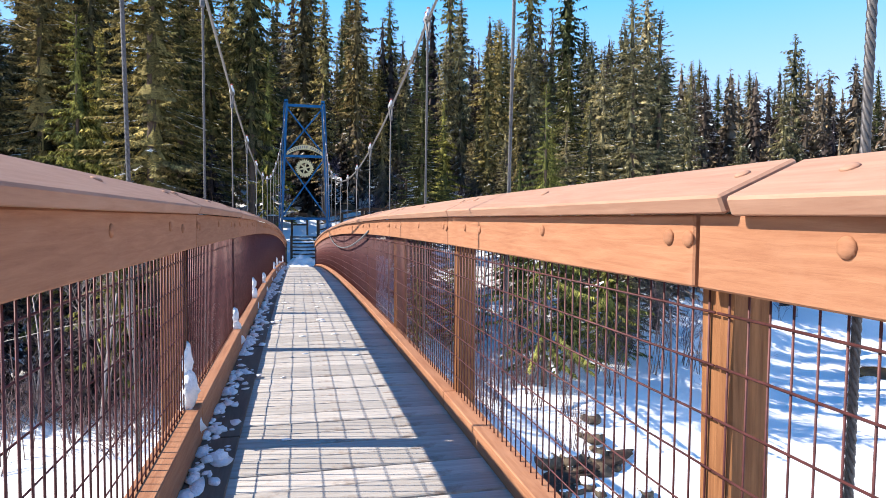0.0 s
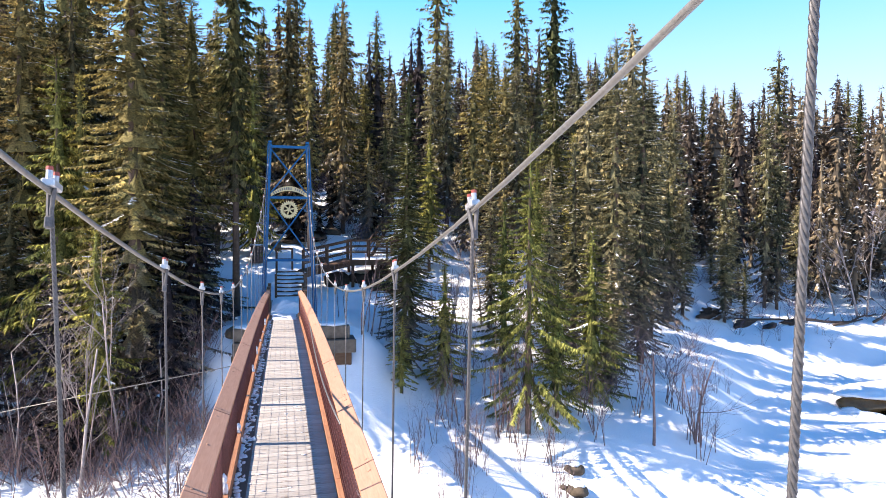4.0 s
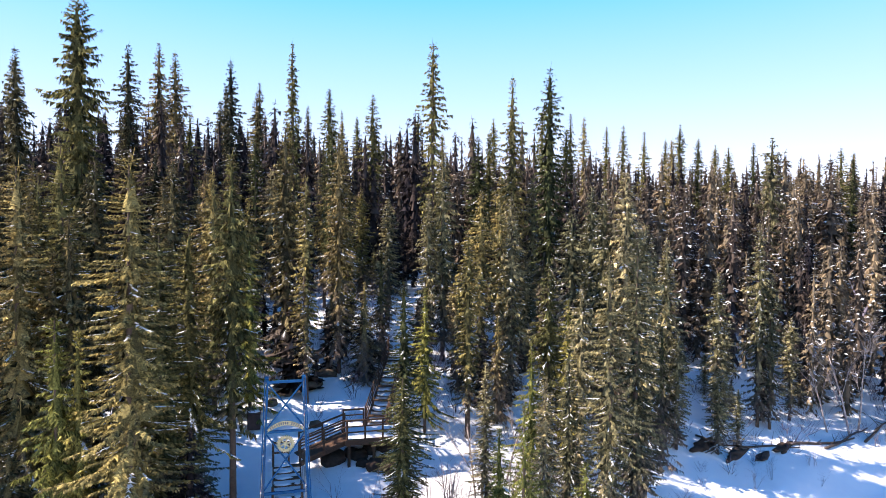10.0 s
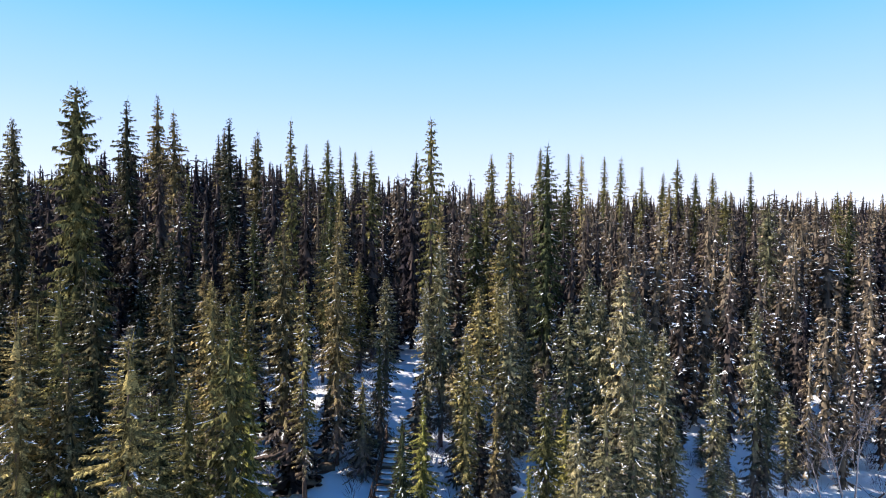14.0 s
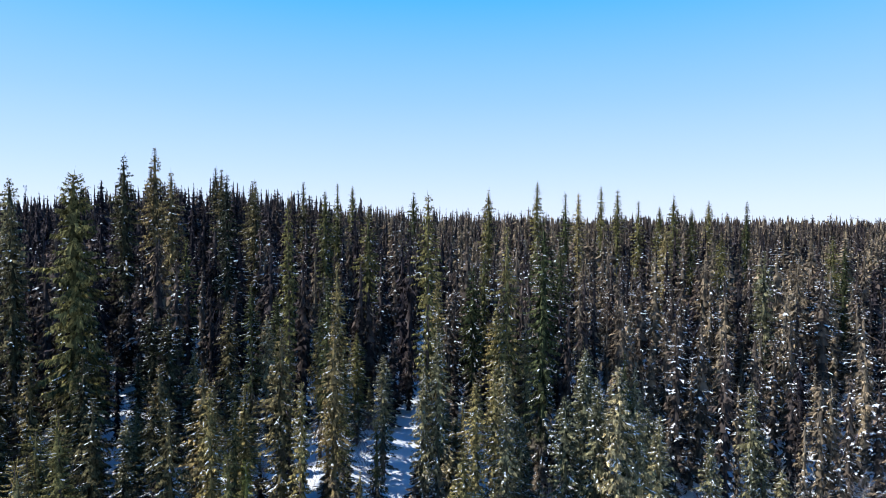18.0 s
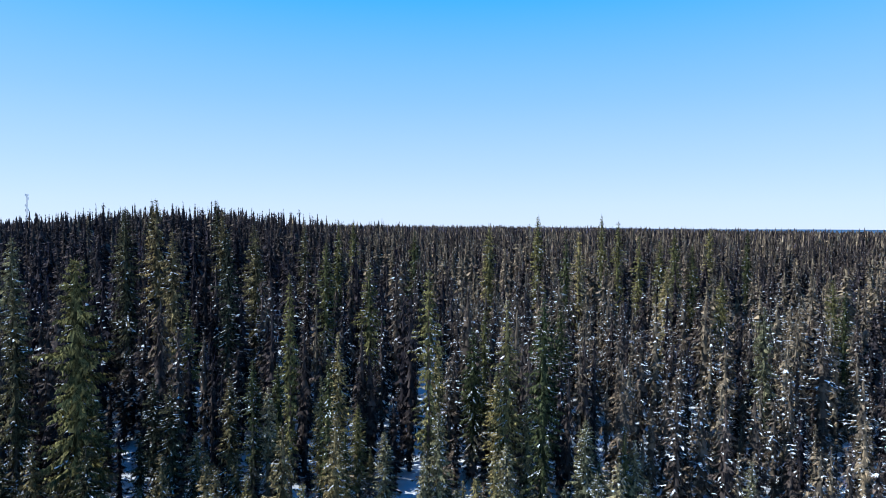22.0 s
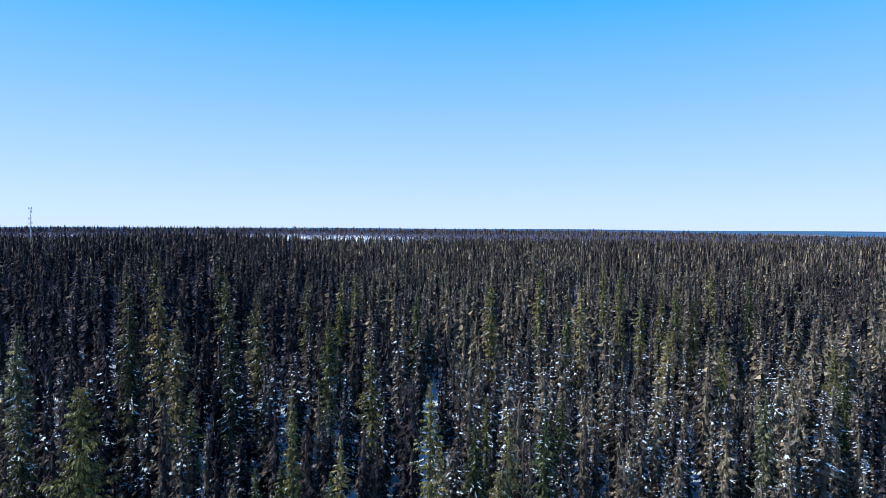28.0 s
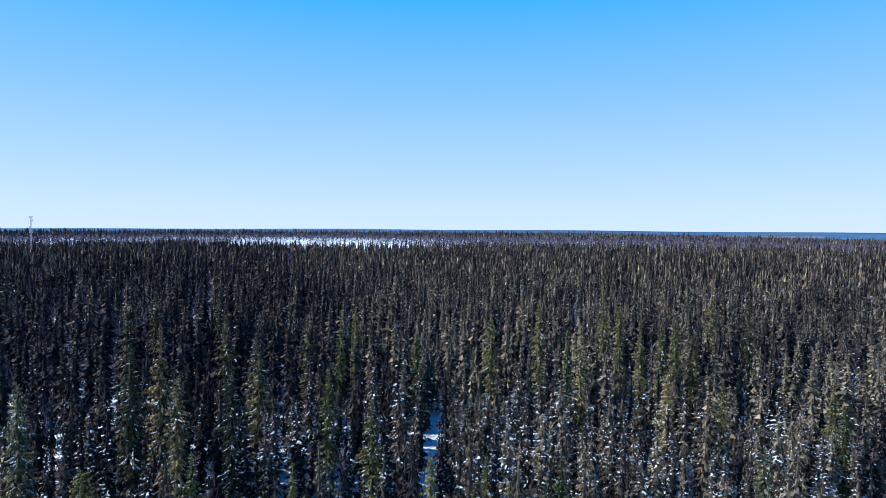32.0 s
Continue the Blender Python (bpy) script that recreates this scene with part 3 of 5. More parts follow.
def make_cables():
    clamp_b = bmesh.new()
    box((0.05, 0.10, 0.035), (0, 0, 0.03), 0.006, clamp_b)
    for dy in (-0.035, 0.035):
        bmesh.ops.create_cone(clamp_b, segments=8, radius1=0.013, radius2=0.013, depth=0.05, cap_ends=True, matrix=pose(0, dy, 0.055))
    clamp = shared("cable_clamp", clamp_b, M_STEEL)
    nut_b = bmesh.new()
    bmesh.ops.create_cone(nut_b, segments=6, radius1=0.014, radius2=0.014, depth=0.016, cap_ends=True, matrix=pose(0, 0, 0.088))
    nut = shared("bolt_head", nut_b, M_RED)
    eye_b = bmesh.new()
    for sx in (-1, 1):
        bar((0.016 * sx, -0.02 * sx, 0.015), (0.004 * sx, 0.0, -0.11), 0.014, 0.022, eye_b, 0.003)
    box((0.03, 0.03, 0.05), (0, 0, -0.12), 0.006, eye_b)
    eye_m = shared("thimble", eye_b, M_HANGER)
    for sgn in (1, -1):
        ys = np.concatenate([np.arange(-5.5, TOWER_Y, 0.8), [TOWER_Y]])
        rope("main_cable", [(cable_x(y, sgn), y, cable_z(y)) for y in ys], 0.0115, M_CABLE, bridge, 8, "grey galvanised main cable")
        for k in range(-3, 15):
            y = (RIGHT_0 - 0.08 if sgn > 0 else LEFT_0) + BAY * k
            z = cable_z(y)
            s = 0.0272 * (y - 11.9)
            cx = cable_x(y, sgn)
            foot = (0.84 if sgn > 0 else -0.80)
            c = at(part("cable_clamp", clamp, None, bridge), pose(cx, y, z, math.degrees(math.atan(s))))
            for dy in (-0.035, 0.035):
                at(part("bolt_head", nut, None, c, "red-painted bolt head"), pose(0, dy, 0))
            part("thimble", eye_m, None, c, "dull steel thimble")
            z0, z1 = z - 0.06, deck_z(min(y, 27)) - 0.15
            if 0 < y < 6:
                # laid wire rope of four strands
                u = np.linspace(0, 1, int((z0 - z1) / 0.014))
                strands = []
                for q in range(4):
                    a = 2 * math.pi * (u * (z0 - z1) / 0.085 + q / 4)
                    strands.append(tube(np.stack([cx + (foot - cx) * u + 0.0052 * np.cos(a), y + 0.0052 * np.sin(a), z0 + (z1 - z0) * u], 1), 0.0047, 5))
                core = rope("hanger", [(cx, y, z0), (foot, y, z1)], 0.004, M_HANGER, bridge, 5, "twisted grey wire-rope hanger")
                for v, t in strands:
                    part("strand", tri_mesh("strand", v, t, M_HANGER, smooth=True), None, core)
            else:
                rope("hanger", [(cx, y, z0), (foot, y, z1)], 0.0075, M_HANGER, bridge, 6)


make_cables()


def make_tower():
    tower = empty("bridge_tower", pose(0.12, 27.4, 0), label="blue-painted steel bridge tower with crossed bracing and arched sign", category="tower")
    for sgn in (1, -1):
        part("leg", bar((1.10 * sgn, 0, -2.0), (0.74 * sgn, 0, 6.3), 0.11, 0.11, None, 0.01), M_BLUE, tower)
        part("leg_flange", bar((1.20 * sgn, -0.02, -2.0), (0.84 * sgn, -0.02, 6.3), 0.05, 0.05, None, 0.004), M_BLUE, tower)
        part("saddle", box((0.16, 0.3, 0.08), (0.77 * sgn, 0, 6.36), 0.02), M_BLUE, tower)
    half = lambda z: 1.10 - 0.36 * (z + 2.0) / 8.3
    for z in (6.17, 4.02, 1.35):
        part("cross_member", bar((-half(z), 0, z), (half(z), 0, z), 0.09, 0.11, None, 0.006), M_BLUE, tower)
    for lo, hi in ((4.1, 6.1), (1.42, 3.95)):
        for k, sgn in enumerate((1, -1)):
            part("brace", bar((-half(lo) * sgn, 0.03 + 0.07 * k, lo), (half(hi) * sgn, 0.03 + 0.07 * k, hi), 0.05, 0.06), M_BLUE, tower)
    # arched name board
    bm = bmesh.new()
    n = 18
    ring = []
    for i in range(n + 1):
        x = -0.74 + 1.48 * i / n
        top, low = 0.40 - 0.36 * (x / 0.8) ** 2, 0.20 - 0.30 * (x / 0.8) ** 2
        ring.append([bm.verts.new((x, yy, 4.10 + zz)) for yy, zz in ((-0.13, low), (-0.13, top), (-0.10, top), (-0.10, low))])
    for a, b in zip(ring, ring[1:]):
        for q in range(4):
            bm.faces.new((a[q], a[(q + 1) % 4], b[(q + 1) % 4], b[q]))
    bm.faces.new(ring[0])
    bm.faces.new(ring[-1][::-1])
    bmesh.ops.recalc_face_normals(bm, faces=bm.faces)
    board = part("name_board", bm, M_CREAM, tower, "arched cream name board with dark bars of lettering")
    bm = bmesh.new()
    for i in range(15):
        if i in (9,):
            continue
        x = -0.62 + 1.24 * i / 14
        z = 4.10 + 0.30 - 0.33 * (x / 0.8) ** 2
        box((0.05, 0.008, 0.11), (x, -0.134, z), 0, bm, pose(0, 0, 0, 0, math.degrees(0.85 * x), 0))
    tagged(part("lettering", bm, M_DARK, board), kind="stuff")
    # toothed emblem disc
    bm = bmesh.new()
    n, r0, r1, ri = 24, 0.33, 0.39, 0.22
    loops = []
    for yy in (-0.13, -0.10):
        o, inn = [], []
        for i in range(n * 4):
            a = 2 * math.pi * i / (n * 4)
            r = r1 if i % 4 < 2 else r0
            o.append(bm.verts.new((r * math.cos(a), yy, 3.50 + r * math.sin(a))))
            inn.append(bm.verts.new((ri * math.cos(a), yy, 3.50 + ri * math.sin(a))))
        loops.append((o, inn))
    m4 = n * 4
    for i in range(m4):
        j = (i + 1) % m4
        (o0, n0), (o1, n1) = loops
        bm.faces.new((o0[i], o0[j], n0[j], n0[i]))
        bm.faces.new((o1[j], o1[i], n1[i], n1[j]))
        bm.faces.new((o0[j], o0[i], o1[i], o1[j]))
        bm.faces.new((n0[i], n0[j], n1[j], n1[i]))
    for k in range(6):
        a = math.pi / 3 * k + 0.26
        bar((0, -0.115, 3.5), (0.24 * math.cos(a), -0.115, 3.5 + 0.24 * math.sin(a)), 0.03, 0.06, bm)
    bmesh.ops.create_cone(bm, segments=14, radius1=0.08, radius2=0.08, depth=0.035, cap_ends=True, matrix=pose(0, -0.115, 3.5, 90))
    bmesh.ops.recalc_face_normals(bm, faces=bm.faces)
    tagged(part("emblem", bm, M_CREAM, tower, "cream toothed wheel emblem"), kind="stuff")


make_tower()


# ---- forest ----
def clear_of_trail(x, y):
    """The open ground round the landing, the steps and the trail up the slope."""
    landing = (x > -2.4) & (x < 7.0) & (y < 37) | (x > -3.2) & (x < 1.0) & (y < 40.5)
    flight = (x > -1) & (x < 9.5) & (y > 32.5) & (y < 37.5)
    steps = (np.abs(x - (5.5 + 0.34 * (y - 37))) < 1.35) & (y > 33) & (y < 60)
    trail = (np.abs(x - (13.5 + 0.27 * (y - 60))) < 1.1) & (y >= 58) & (y < 120)
    return ~(landing | flight | steps | trail)


def stand(seed, near, far, step, left=-27.0, right=56.0):
    """Jittered places between two distances from the bridge head, within a fan of bearings."""
    r = np.random.RandomState(seed)
    g = np.arange(-far, far, step)
    X, Y = np.meshgrid(g, np.arange(0, far, step), indexing="ij")
    X, Y = X.ravel() + r.uniform(-0.7, 0.7, X.size) * step, Y.ravel() + r.uniform(-0.7, 0.7, Y.size) * step
    d, a = np.hypot(X, Y), np.degrees(np.arctan2(X, Y))
    ok = (d > near) & (d <= far) & (a > left) & (a < right) & (Y - shore(X) > 3.0) & clear_of_trail(X, Y)
    return X[ok], Y[ok], r


def hero_kind(seed, H, R, material, **kw):
    trunk, crown, sn = spruce(seed, H, R, **kw)
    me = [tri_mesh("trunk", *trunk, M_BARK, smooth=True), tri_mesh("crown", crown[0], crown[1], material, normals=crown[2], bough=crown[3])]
    me.append(tri_mesh("lying_snow", *sn, M_SNOW) if sn else None)
    return H, me


TALL = [hero_kind(10 + i, 19, (1.15, 1.0, 1.22, 0.85, 1.08)[i], M_NEEDLE, per_m=20, bare=(0.04, 0.10, 0.04, 0.14, 0.07)[i], snow=0.30, ragged=0.30, size=0.46, sprays=1.85, slim=1.2, cone=(0.26, 0.2, 0.3, 0.22, 0.34)[i]) for i in range(5)]
SHADY_TALL = [hero_kind(24 + i, 18, (1.2, 1.0, 1.3)[i], M_SHADED, per_m=20, bare=0.06, snow=0.34, ragged=0.32, size=0.46, sprays=1.85, slim=1.2, cone=(0.26, 0.22, 0.32)[i]) for i in range(3)]
GREY = [hero_kind(20 + i, 17, (1.16, 0.98, 1.08)[i], M_GREY, per_m=20, bare=0.07, snow=0.40, ragged=0.30, size=0.50, sprays=1.7, slim=1.25, cone=(0.24, 0.3, 0.2)[i]) for i in range(3)]
YOUNG = [hero_kind(30 + i, 9, (1.25, 1.05)[i], M_NEEDLE, per_m=26.0, bare=0.02, snow=0.04, power=0.95, size=0.45, sprays=2.2) for i in range(2)]
FINE = [hero_kind(34 + i, 9, (1.15, 0.95, 1.05)[i], M_YOUNG, per_m=30.0, bare=0.10, snow=0.06, power=0.95, size=0.34, sprays=7.5, ragged=0.6, slim=0.6) for i in range(3)]
OPEN = [hero_kind(38, 12, 2.05, M_YOUNG, per_m=24.0, bare=0.10, snow=0.03, power=1.0, size=0.30, sprays=8.5, ragged=0.5, slim=0.55, core=0.06)]
THIN = [hero_kind(40, 20, 0.5, M_NEEDLE, per_m=24.0, bare=0.2, snow=0.02, cone=0.3, size=0.5, slim=1.4, sprays=1.6)]
BROAD = [hero_kind(44 + i, 20, (1.55, 1.4)[i], M_NEEDLE, per_m=28, bare=0.02, snow=0.16, power=0.6, ragged=0.34, size=0.25, sprays=6.2) for i in range(2)]

PALE = [hero_kind(54 + i, 20, (1.2, 1.05)[i], M_GREY, per_m=28, bare=0.04, snow=0.14, power=0.6, ragged=0.36, size=0.28, sprays=5.2) for i in range(2)]
# no tint given, so the darkest needle tone stands for the bank's shade
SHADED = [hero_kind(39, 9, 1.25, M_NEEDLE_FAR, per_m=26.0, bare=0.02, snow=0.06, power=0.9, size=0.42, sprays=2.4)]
HIGH_TOP = [hero_kind(47, 20, 1.75, M_NEEDLE, per_m=20, bare=0.04, snow=0.08, cone=0.16, ragged=0.4, size=0.5, sprays=2.6)]
STEMMED = [hero_kind(48, 18, 0.95, M_NEEDLE, per_m=17, bare=0.30, snow=0.10, cone=0.25, ragged=0.45, size=0.5, sprays=2.8)]


def plant(kind, x, y, top, turn, wide=1.0, label="", group="spruces of the riverside forest"):
    """One spruce whose tip stands at height top."""
    H, (trunk, crown, lying) = kind
    z = float(ground_z(x, y)) - 0.1
    s = (top - z) / H
    ob = empty("spruce_tree", pose(x, y, z, 0, 0, turn), label=label or "tall narrow spruce with drooping olive needles, snow at its foot", category="tree", group=group)
    w = wide * (0.45 + 0.55 * s)
    ob.scale = (w, w, s)
    part("trunk", trunk, None, ob)
    part("crown", crown, None, ob)
    if lying:
        tagged(part("lying_snow", lying, None, ob, "snow lying on the boughs"), kind="stuff")
    return ob


# trees that stand out: x, y, height of the tip
LONE = (8.68, 21.4)
BANK_TREES = [(-5.4, 25.2, 15.5), (5.8, 29.9, 10.3), (-10.5, 34.3, 17.1), (5.0, 26.1, 6.5), (-4.0, 29.5, 12.9), (-4.9, 27.7, 12.7),
              (-11.3, 31.5, 15.7), (-12.3, 36.9, 15.8), (14.6, 25.7, 11.6), (13.6, 27.8, 7.0), (18.3, 29.3, 12.5), (10.1, 30.1, 6.0), (11.8, 26.5, 6.0), (13.9, 24.8, 1.6)]
YOUNG_TREES = [(-8.5, 27.0, 9.4), (-7.8, 27.2, 8.8), (-6.3, 23.4, 3.1), (-1.9, 39.9, 12.0), (8.68, 21.4, 6.35), (8.6, 37.4, 9.2), (13.9, 45.5, 7.9),
               (16.8, 34.4, 8.6), (13.1, 31.2, 6.5), (12.5, 23.8, 2.9), (9.3, 25.8, 4.0), (10.3, 22.4, 1.0), (6.5, 25.4, 1.2), (4.4, 24.0, -0.7)]
SLOPE_TREES = [(-21.5, 60.0, 28.0), (-17.7, 82.7, 35.1), (-15.0, 87.2, 36.8), (-11.4, 75.9, 32.7), (-5.6, 77.5, 32.7), (-2.7, 89.1, 32.9), (6.2, 82.7, 31.3),
               (10.8, 75.2, 29.2), (13.1, 54.0, 29.5), (20.3, 53.1, 26.7), (22.7, 50.4, 27.1), (30.8, 63.8, 24.2), (20.1, 62.5, 22.7), (22.8, 66.9, 23.9),
               (16.2, 44.9, 15.7), (7.2, 57.6, 16.6), (4.0, 45.0, 19.6), (0.3, 42.9, 19.7)]
RIVER_TREES = [(22.8, 38.0, 16.9), (21.9, 39.3, 15.7), (56.1, 61.3, 24.0), (67.8, 83.0, 26.0), (58.6, 84.4, 27.1), (82.2, 76.1, 25.6), (80.4, 72.4, 24.2),
               (-9.3, 71.3, 25.4), (-29.0, 80.6, 32.0)]
RIDGE_TREES = [(38.9, 111.3, 34.0), (49.8, 113.6, 35.8), (71.1, 126.6, 36.4), (69.4, 116.7, 34.9), (68.0, 106.7, 32.1), (73.4, 103.2, 33.2), (76.8, 102.3, 30.5),
               (103.9, 119.0, 33.1), (52.0, 100.6, 33.0), (47.5, 96.6, 32.7), (101.5, 128.9, 33.8), (75.0, 110.1, 31.2), (-8.4, 106.2, 35.9), (4.8, 113.0, 34.7),
               (11.1, 116.5, 34.8), (22.6, 103.2, 32.7), (14.4, 120.8, 34.7), (-3.4, 99.7, 33.7), (-23.2, 130.8, 38.4), (-11.6, 132.8, 38.6), (-26.4, 121.3, 36.3)]


def forest():
    r = np.random.RandomState(8)
    known = []
    for rows, kinds, wide, label in (
            (BANK_TREES, BROAD, 1.05, "broad sunlit spruce with heavy drooping boughs on the riverbank"),
            (YOUNG_TREES, FINE, 1.1, "young full-skirted green spruce on the snowy bank"),
            (SLOPE_TREES, TALL, 1.0, "tall spire-topped spruce on the snowy slope"),
            (RIVER_TREES, GREY + TALL, 1.0, "tall snow-dusted spruce above the frozen river"),
            (RIDGE_TREES, TALL, 1.0, "tall spruce standing above the plateau forest")):
        usual, said = kinds, label
        for i, (x, y, top) in enumerate(rows):
            kinds, label = usual, said
            known.append((x, y))
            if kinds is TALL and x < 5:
                kinds = SHADY_TALL
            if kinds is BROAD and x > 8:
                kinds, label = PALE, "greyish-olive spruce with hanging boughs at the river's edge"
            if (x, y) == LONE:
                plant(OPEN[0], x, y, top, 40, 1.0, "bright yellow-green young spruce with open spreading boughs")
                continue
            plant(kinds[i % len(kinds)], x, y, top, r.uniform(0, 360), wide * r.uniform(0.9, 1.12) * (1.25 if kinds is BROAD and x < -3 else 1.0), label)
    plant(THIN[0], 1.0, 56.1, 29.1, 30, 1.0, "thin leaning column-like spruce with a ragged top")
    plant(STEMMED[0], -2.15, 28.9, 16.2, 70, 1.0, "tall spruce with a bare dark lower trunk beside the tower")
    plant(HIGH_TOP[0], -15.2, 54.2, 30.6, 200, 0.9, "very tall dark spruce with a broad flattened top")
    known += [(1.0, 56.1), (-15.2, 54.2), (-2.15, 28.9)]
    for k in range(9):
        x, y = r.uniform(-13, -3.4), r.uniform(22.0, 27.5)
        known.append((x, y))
        plant(SHADED[0], x, y, float(ground_z(x, y)) + r.uniform(4, 9), r.uniform(0, 360), 1.2, "bushy young spruce on the bank, its shade painted into the needles")
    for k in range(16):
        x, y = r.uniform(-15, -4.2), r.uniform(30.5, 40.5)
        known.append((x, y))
        plant(SHADY_TALL[r.randint(3)], x, y, float(ground_z(x, y)) + r.uniform(11, 17), r.uniform(0, 360), 1.0, "tall spruce in the dense stand above the landing, shade painted into its needles")
    known = np.array(known)
    X, Y, r = stand(3, 26, 63, 3.2)
    for x, y in zip(X, Y):
        if np.min(np.hypot(known[:, 0] - x, known[:, 1] - y)) < 1.9:
            continue
        s = y - shore(x)
        if x > 15 and s < 6.3 + 0.05 * min(x - 15, 30):
            continue
        if x > 20 and y > 60 and r.rand() < 0.12 or -2 < x < 21 and y < 40 and r.rand() < 0.72:
            continue
        # grey spruces thicken to the right, shade-darkened copies stand on the left
        grey = r.rand() < np.clip(0.05 + (x - 4) / 24, 0.05, 0.85)
        kinds = GREY if grey else SHADY_TALL if x < r.uniform(-6, 3) else TALL
        high = r.uniform(11.5, 18.5) if s < 20 or x > 25 else r.uniform(11, 17)
        if r.rand() < 0.36:
            kinds, high = (GREY if grey else SHADY_TALL if kinds is SHADY_TALL else YOUNG), r.uniform(3.5, 10)
        plant(kinds[r.randint(len(kinds))], x, y, float(ground_z(x, y)) + high, r.uniform(0, 360), r.uniform(0.85, 1.15),
              "snow-dusted greyish spruce among the forest" if grey else "")
    # farther woods
    unit_h = np.array([1, 1, 16.0])
    near_t, near_s, mid_t, mid_s, far_t, bare_t = [], [], [], [], [], []
    shrink = lambda c: (c[0] / unit_h, *c[1:])
    thin_t, thin_s = [], []
    for i in range(6):
        tr, cr, sn = spruce(150 + i, 16, (0.7, 0.85, 1.0, 0.75, 0.9, 0.65)[i], per_m=7.0, sprays=1.0, snow=0.7, size=0.95, bare=0.06, cone=0.36, ragged=0.5, tips=3, slim=0.85, core=0.55, club=0.25 * (i % 2))
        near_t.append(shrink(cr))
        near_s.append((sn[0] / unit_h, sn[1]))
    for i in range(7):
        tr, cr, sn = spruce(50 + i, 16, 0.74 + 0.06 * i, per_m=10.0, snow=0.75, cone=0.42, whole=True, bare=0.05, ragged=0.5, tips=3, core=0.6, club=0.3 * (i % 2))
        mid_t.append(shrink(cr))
        q = sn[0].reshape(-1, 3, 3)
        c = q.mean(1, keepdims=True) + (q[:, 2:3] - q[:, 0:1]) * 0.1
        mid_s.append(((c + (q - c) * np.array([0.62, 0.62, 0.62]) + np.array([0, 0, 0.05])).reshape(-1, 3) / unit_h, sn[1]))
        thin_t.append(shrink(spruce(60 + i, 16, 0.78 + 0.06 * i, per_m=4.4, snow=0.0, cone=0.42, whole=True, bare=0.08, ragged=0.5, tips=2, core=0.6, club=0.3 * (i % 2))[1]))
        thin_s.append((mid_s[-1][0].reshape(-1, 9)[::2].reshape(-1, 3), np.arange(len(mid_s[-1][0].reshape(-1, 9)[::2]) * 3).reshape(-1, 3)))
    for i in range(5):
        far_t.append(shrink(tiers(70 + i, 16, 0.9, 8, 3, 0.1, 0.6, 0.5, 0.0, 0.5)))
    dot_t = [shrink(tiers(80 + i, 16, 1.1, 3, 3, 0.15, 0.6, 0.6, 0.0, 0.2)) for i in range(5)]
    for i in range(8):
        q = np.random.RandomState(90 + i)
        n = 22 if i < 4 else 5
        h0 = q.uniform(0.05, 0.75, n)
        a = q.uniform(0, 6.283, n)
        d = unit(np.stack([np.cos(a) * 0.35, np.sin(a) * 0.35, np.ones(n)], 1) * np.array([1, 1, 1.0]))
        p0 = np.zeros((n, 3))
        p0[:, 2] = h0 * 12
        v, t = sprays_of(p0, d, unit(np.cross(d, q.normal(0, 1, (n, 3)))), (1 - h0) * 12 * q.uniform(0.3, 0.75, n), q.uniform(0.06, 0.22, n) * (1 if i < 4 else 3.0))
        bare_t.append((v / np.array([1, 1, 12.0]), t))
    # leafless brush between the stems
    X, Y, q = stand(12, 24, 112, 1.75)
    k = (q.rand(len(X)) < 0.75 + 0.5 * fbm(X, Y, 14, 51)) & (Y - shore(X) > 4.5) & ((X > 3.5) | (Y > 38) | (X < -3.5))
    X, Y = X[k], Y[k]
    twigs = []
    for i in range(6):
        n = 34
        a, u = q.uniform(0, 6.283, n), q.uniform(0, 1, n)
        p0 = np.stack([0.25 * np.cos(a) * u, 0.25 * np.sin(a) * u, q.uniform(-0.05, 0.6, n)], 1)
        d = unit(np.stack([np.cos(a) * 0.5, np.sin(a) * 0.5, q.uniform(0.3, 1.2, n)], 1))
        twigs.append(sprays_of(p0, d, unit(np.cross(d, q.normal(0, 1, (n, 3)))), q.uniform(0.25, 0.7, n), q.uniform(0.008, 0.022, n)))
    high = q.uniform(0.8, 2.6, len(X))
    tagged(new("understory_brush", scattered("understory_brush", twigs, np.stack([X, Y, ground_z(X, Y) - 0.05], 1), high, high, q.rand(len(X)), 7, M_TWIG_FAR)), "leafless brush between the spruce stems", "brush", kind="stuff")
    # leafless birch and willow growth farther in, filling the gaps between crowns
    X, Y, q = stand(22, 100, 320, 4.6)
    k = q.rand(len(X)) < 0.70 + 0.45 * fbm(X, Y, 45, 53) - np.clip(X / 260, 0, 0.3)
    X, Y = X[k], Y[k]
    high = q.uniform(5.0, 10.5, len(X))
    tagged(new("leafless_growth", scattered("leafless_growth", bare_t[:4], np.stack([X, Y, ground_z(X, Y) - 0.1], 1), high, q.uniform(1.0, 1.7, len(X)), q.uniform(0.3, 1.0, len(X)), 11, M_TWIG_FAR)), "leafless pale birch and willow growth among the spruces", "brush", kind="stuff")
    # young growth under the tall trees
    X, Y, q = stand(18, 38, 112, 3.0)
    k = (Y - shore(X) > 9.0) & (q.rand(len(X)) < 0.62 + 0.3 * fbm(X, Y, 20, 52))
    X, Y = X[k], Y[k]
    high, P = q.uniform(2.0, 7.0, len(X)), np.stack([X, Y, ground_z(X, Y) - 0.1], 1)
    # tint darker on the left, lighter right: shade and sun put into colour
    tint, w = np.clip(0.40 + np.clip((X - 10) / 80, -0.2, 0.25) + q.normal(0, 0.22, len(X)), 0, 1), q.uniform(0.75, 1.15, len(X)) * np.sqrt(high / 9)
    tagged(new("young_growth", scattered("young_growth", mid_t, P, high, w, tint, 8, M_NEEDLE_FAR)), "young dark spruces growing between the tall stems", "saplings", kind="stuff")
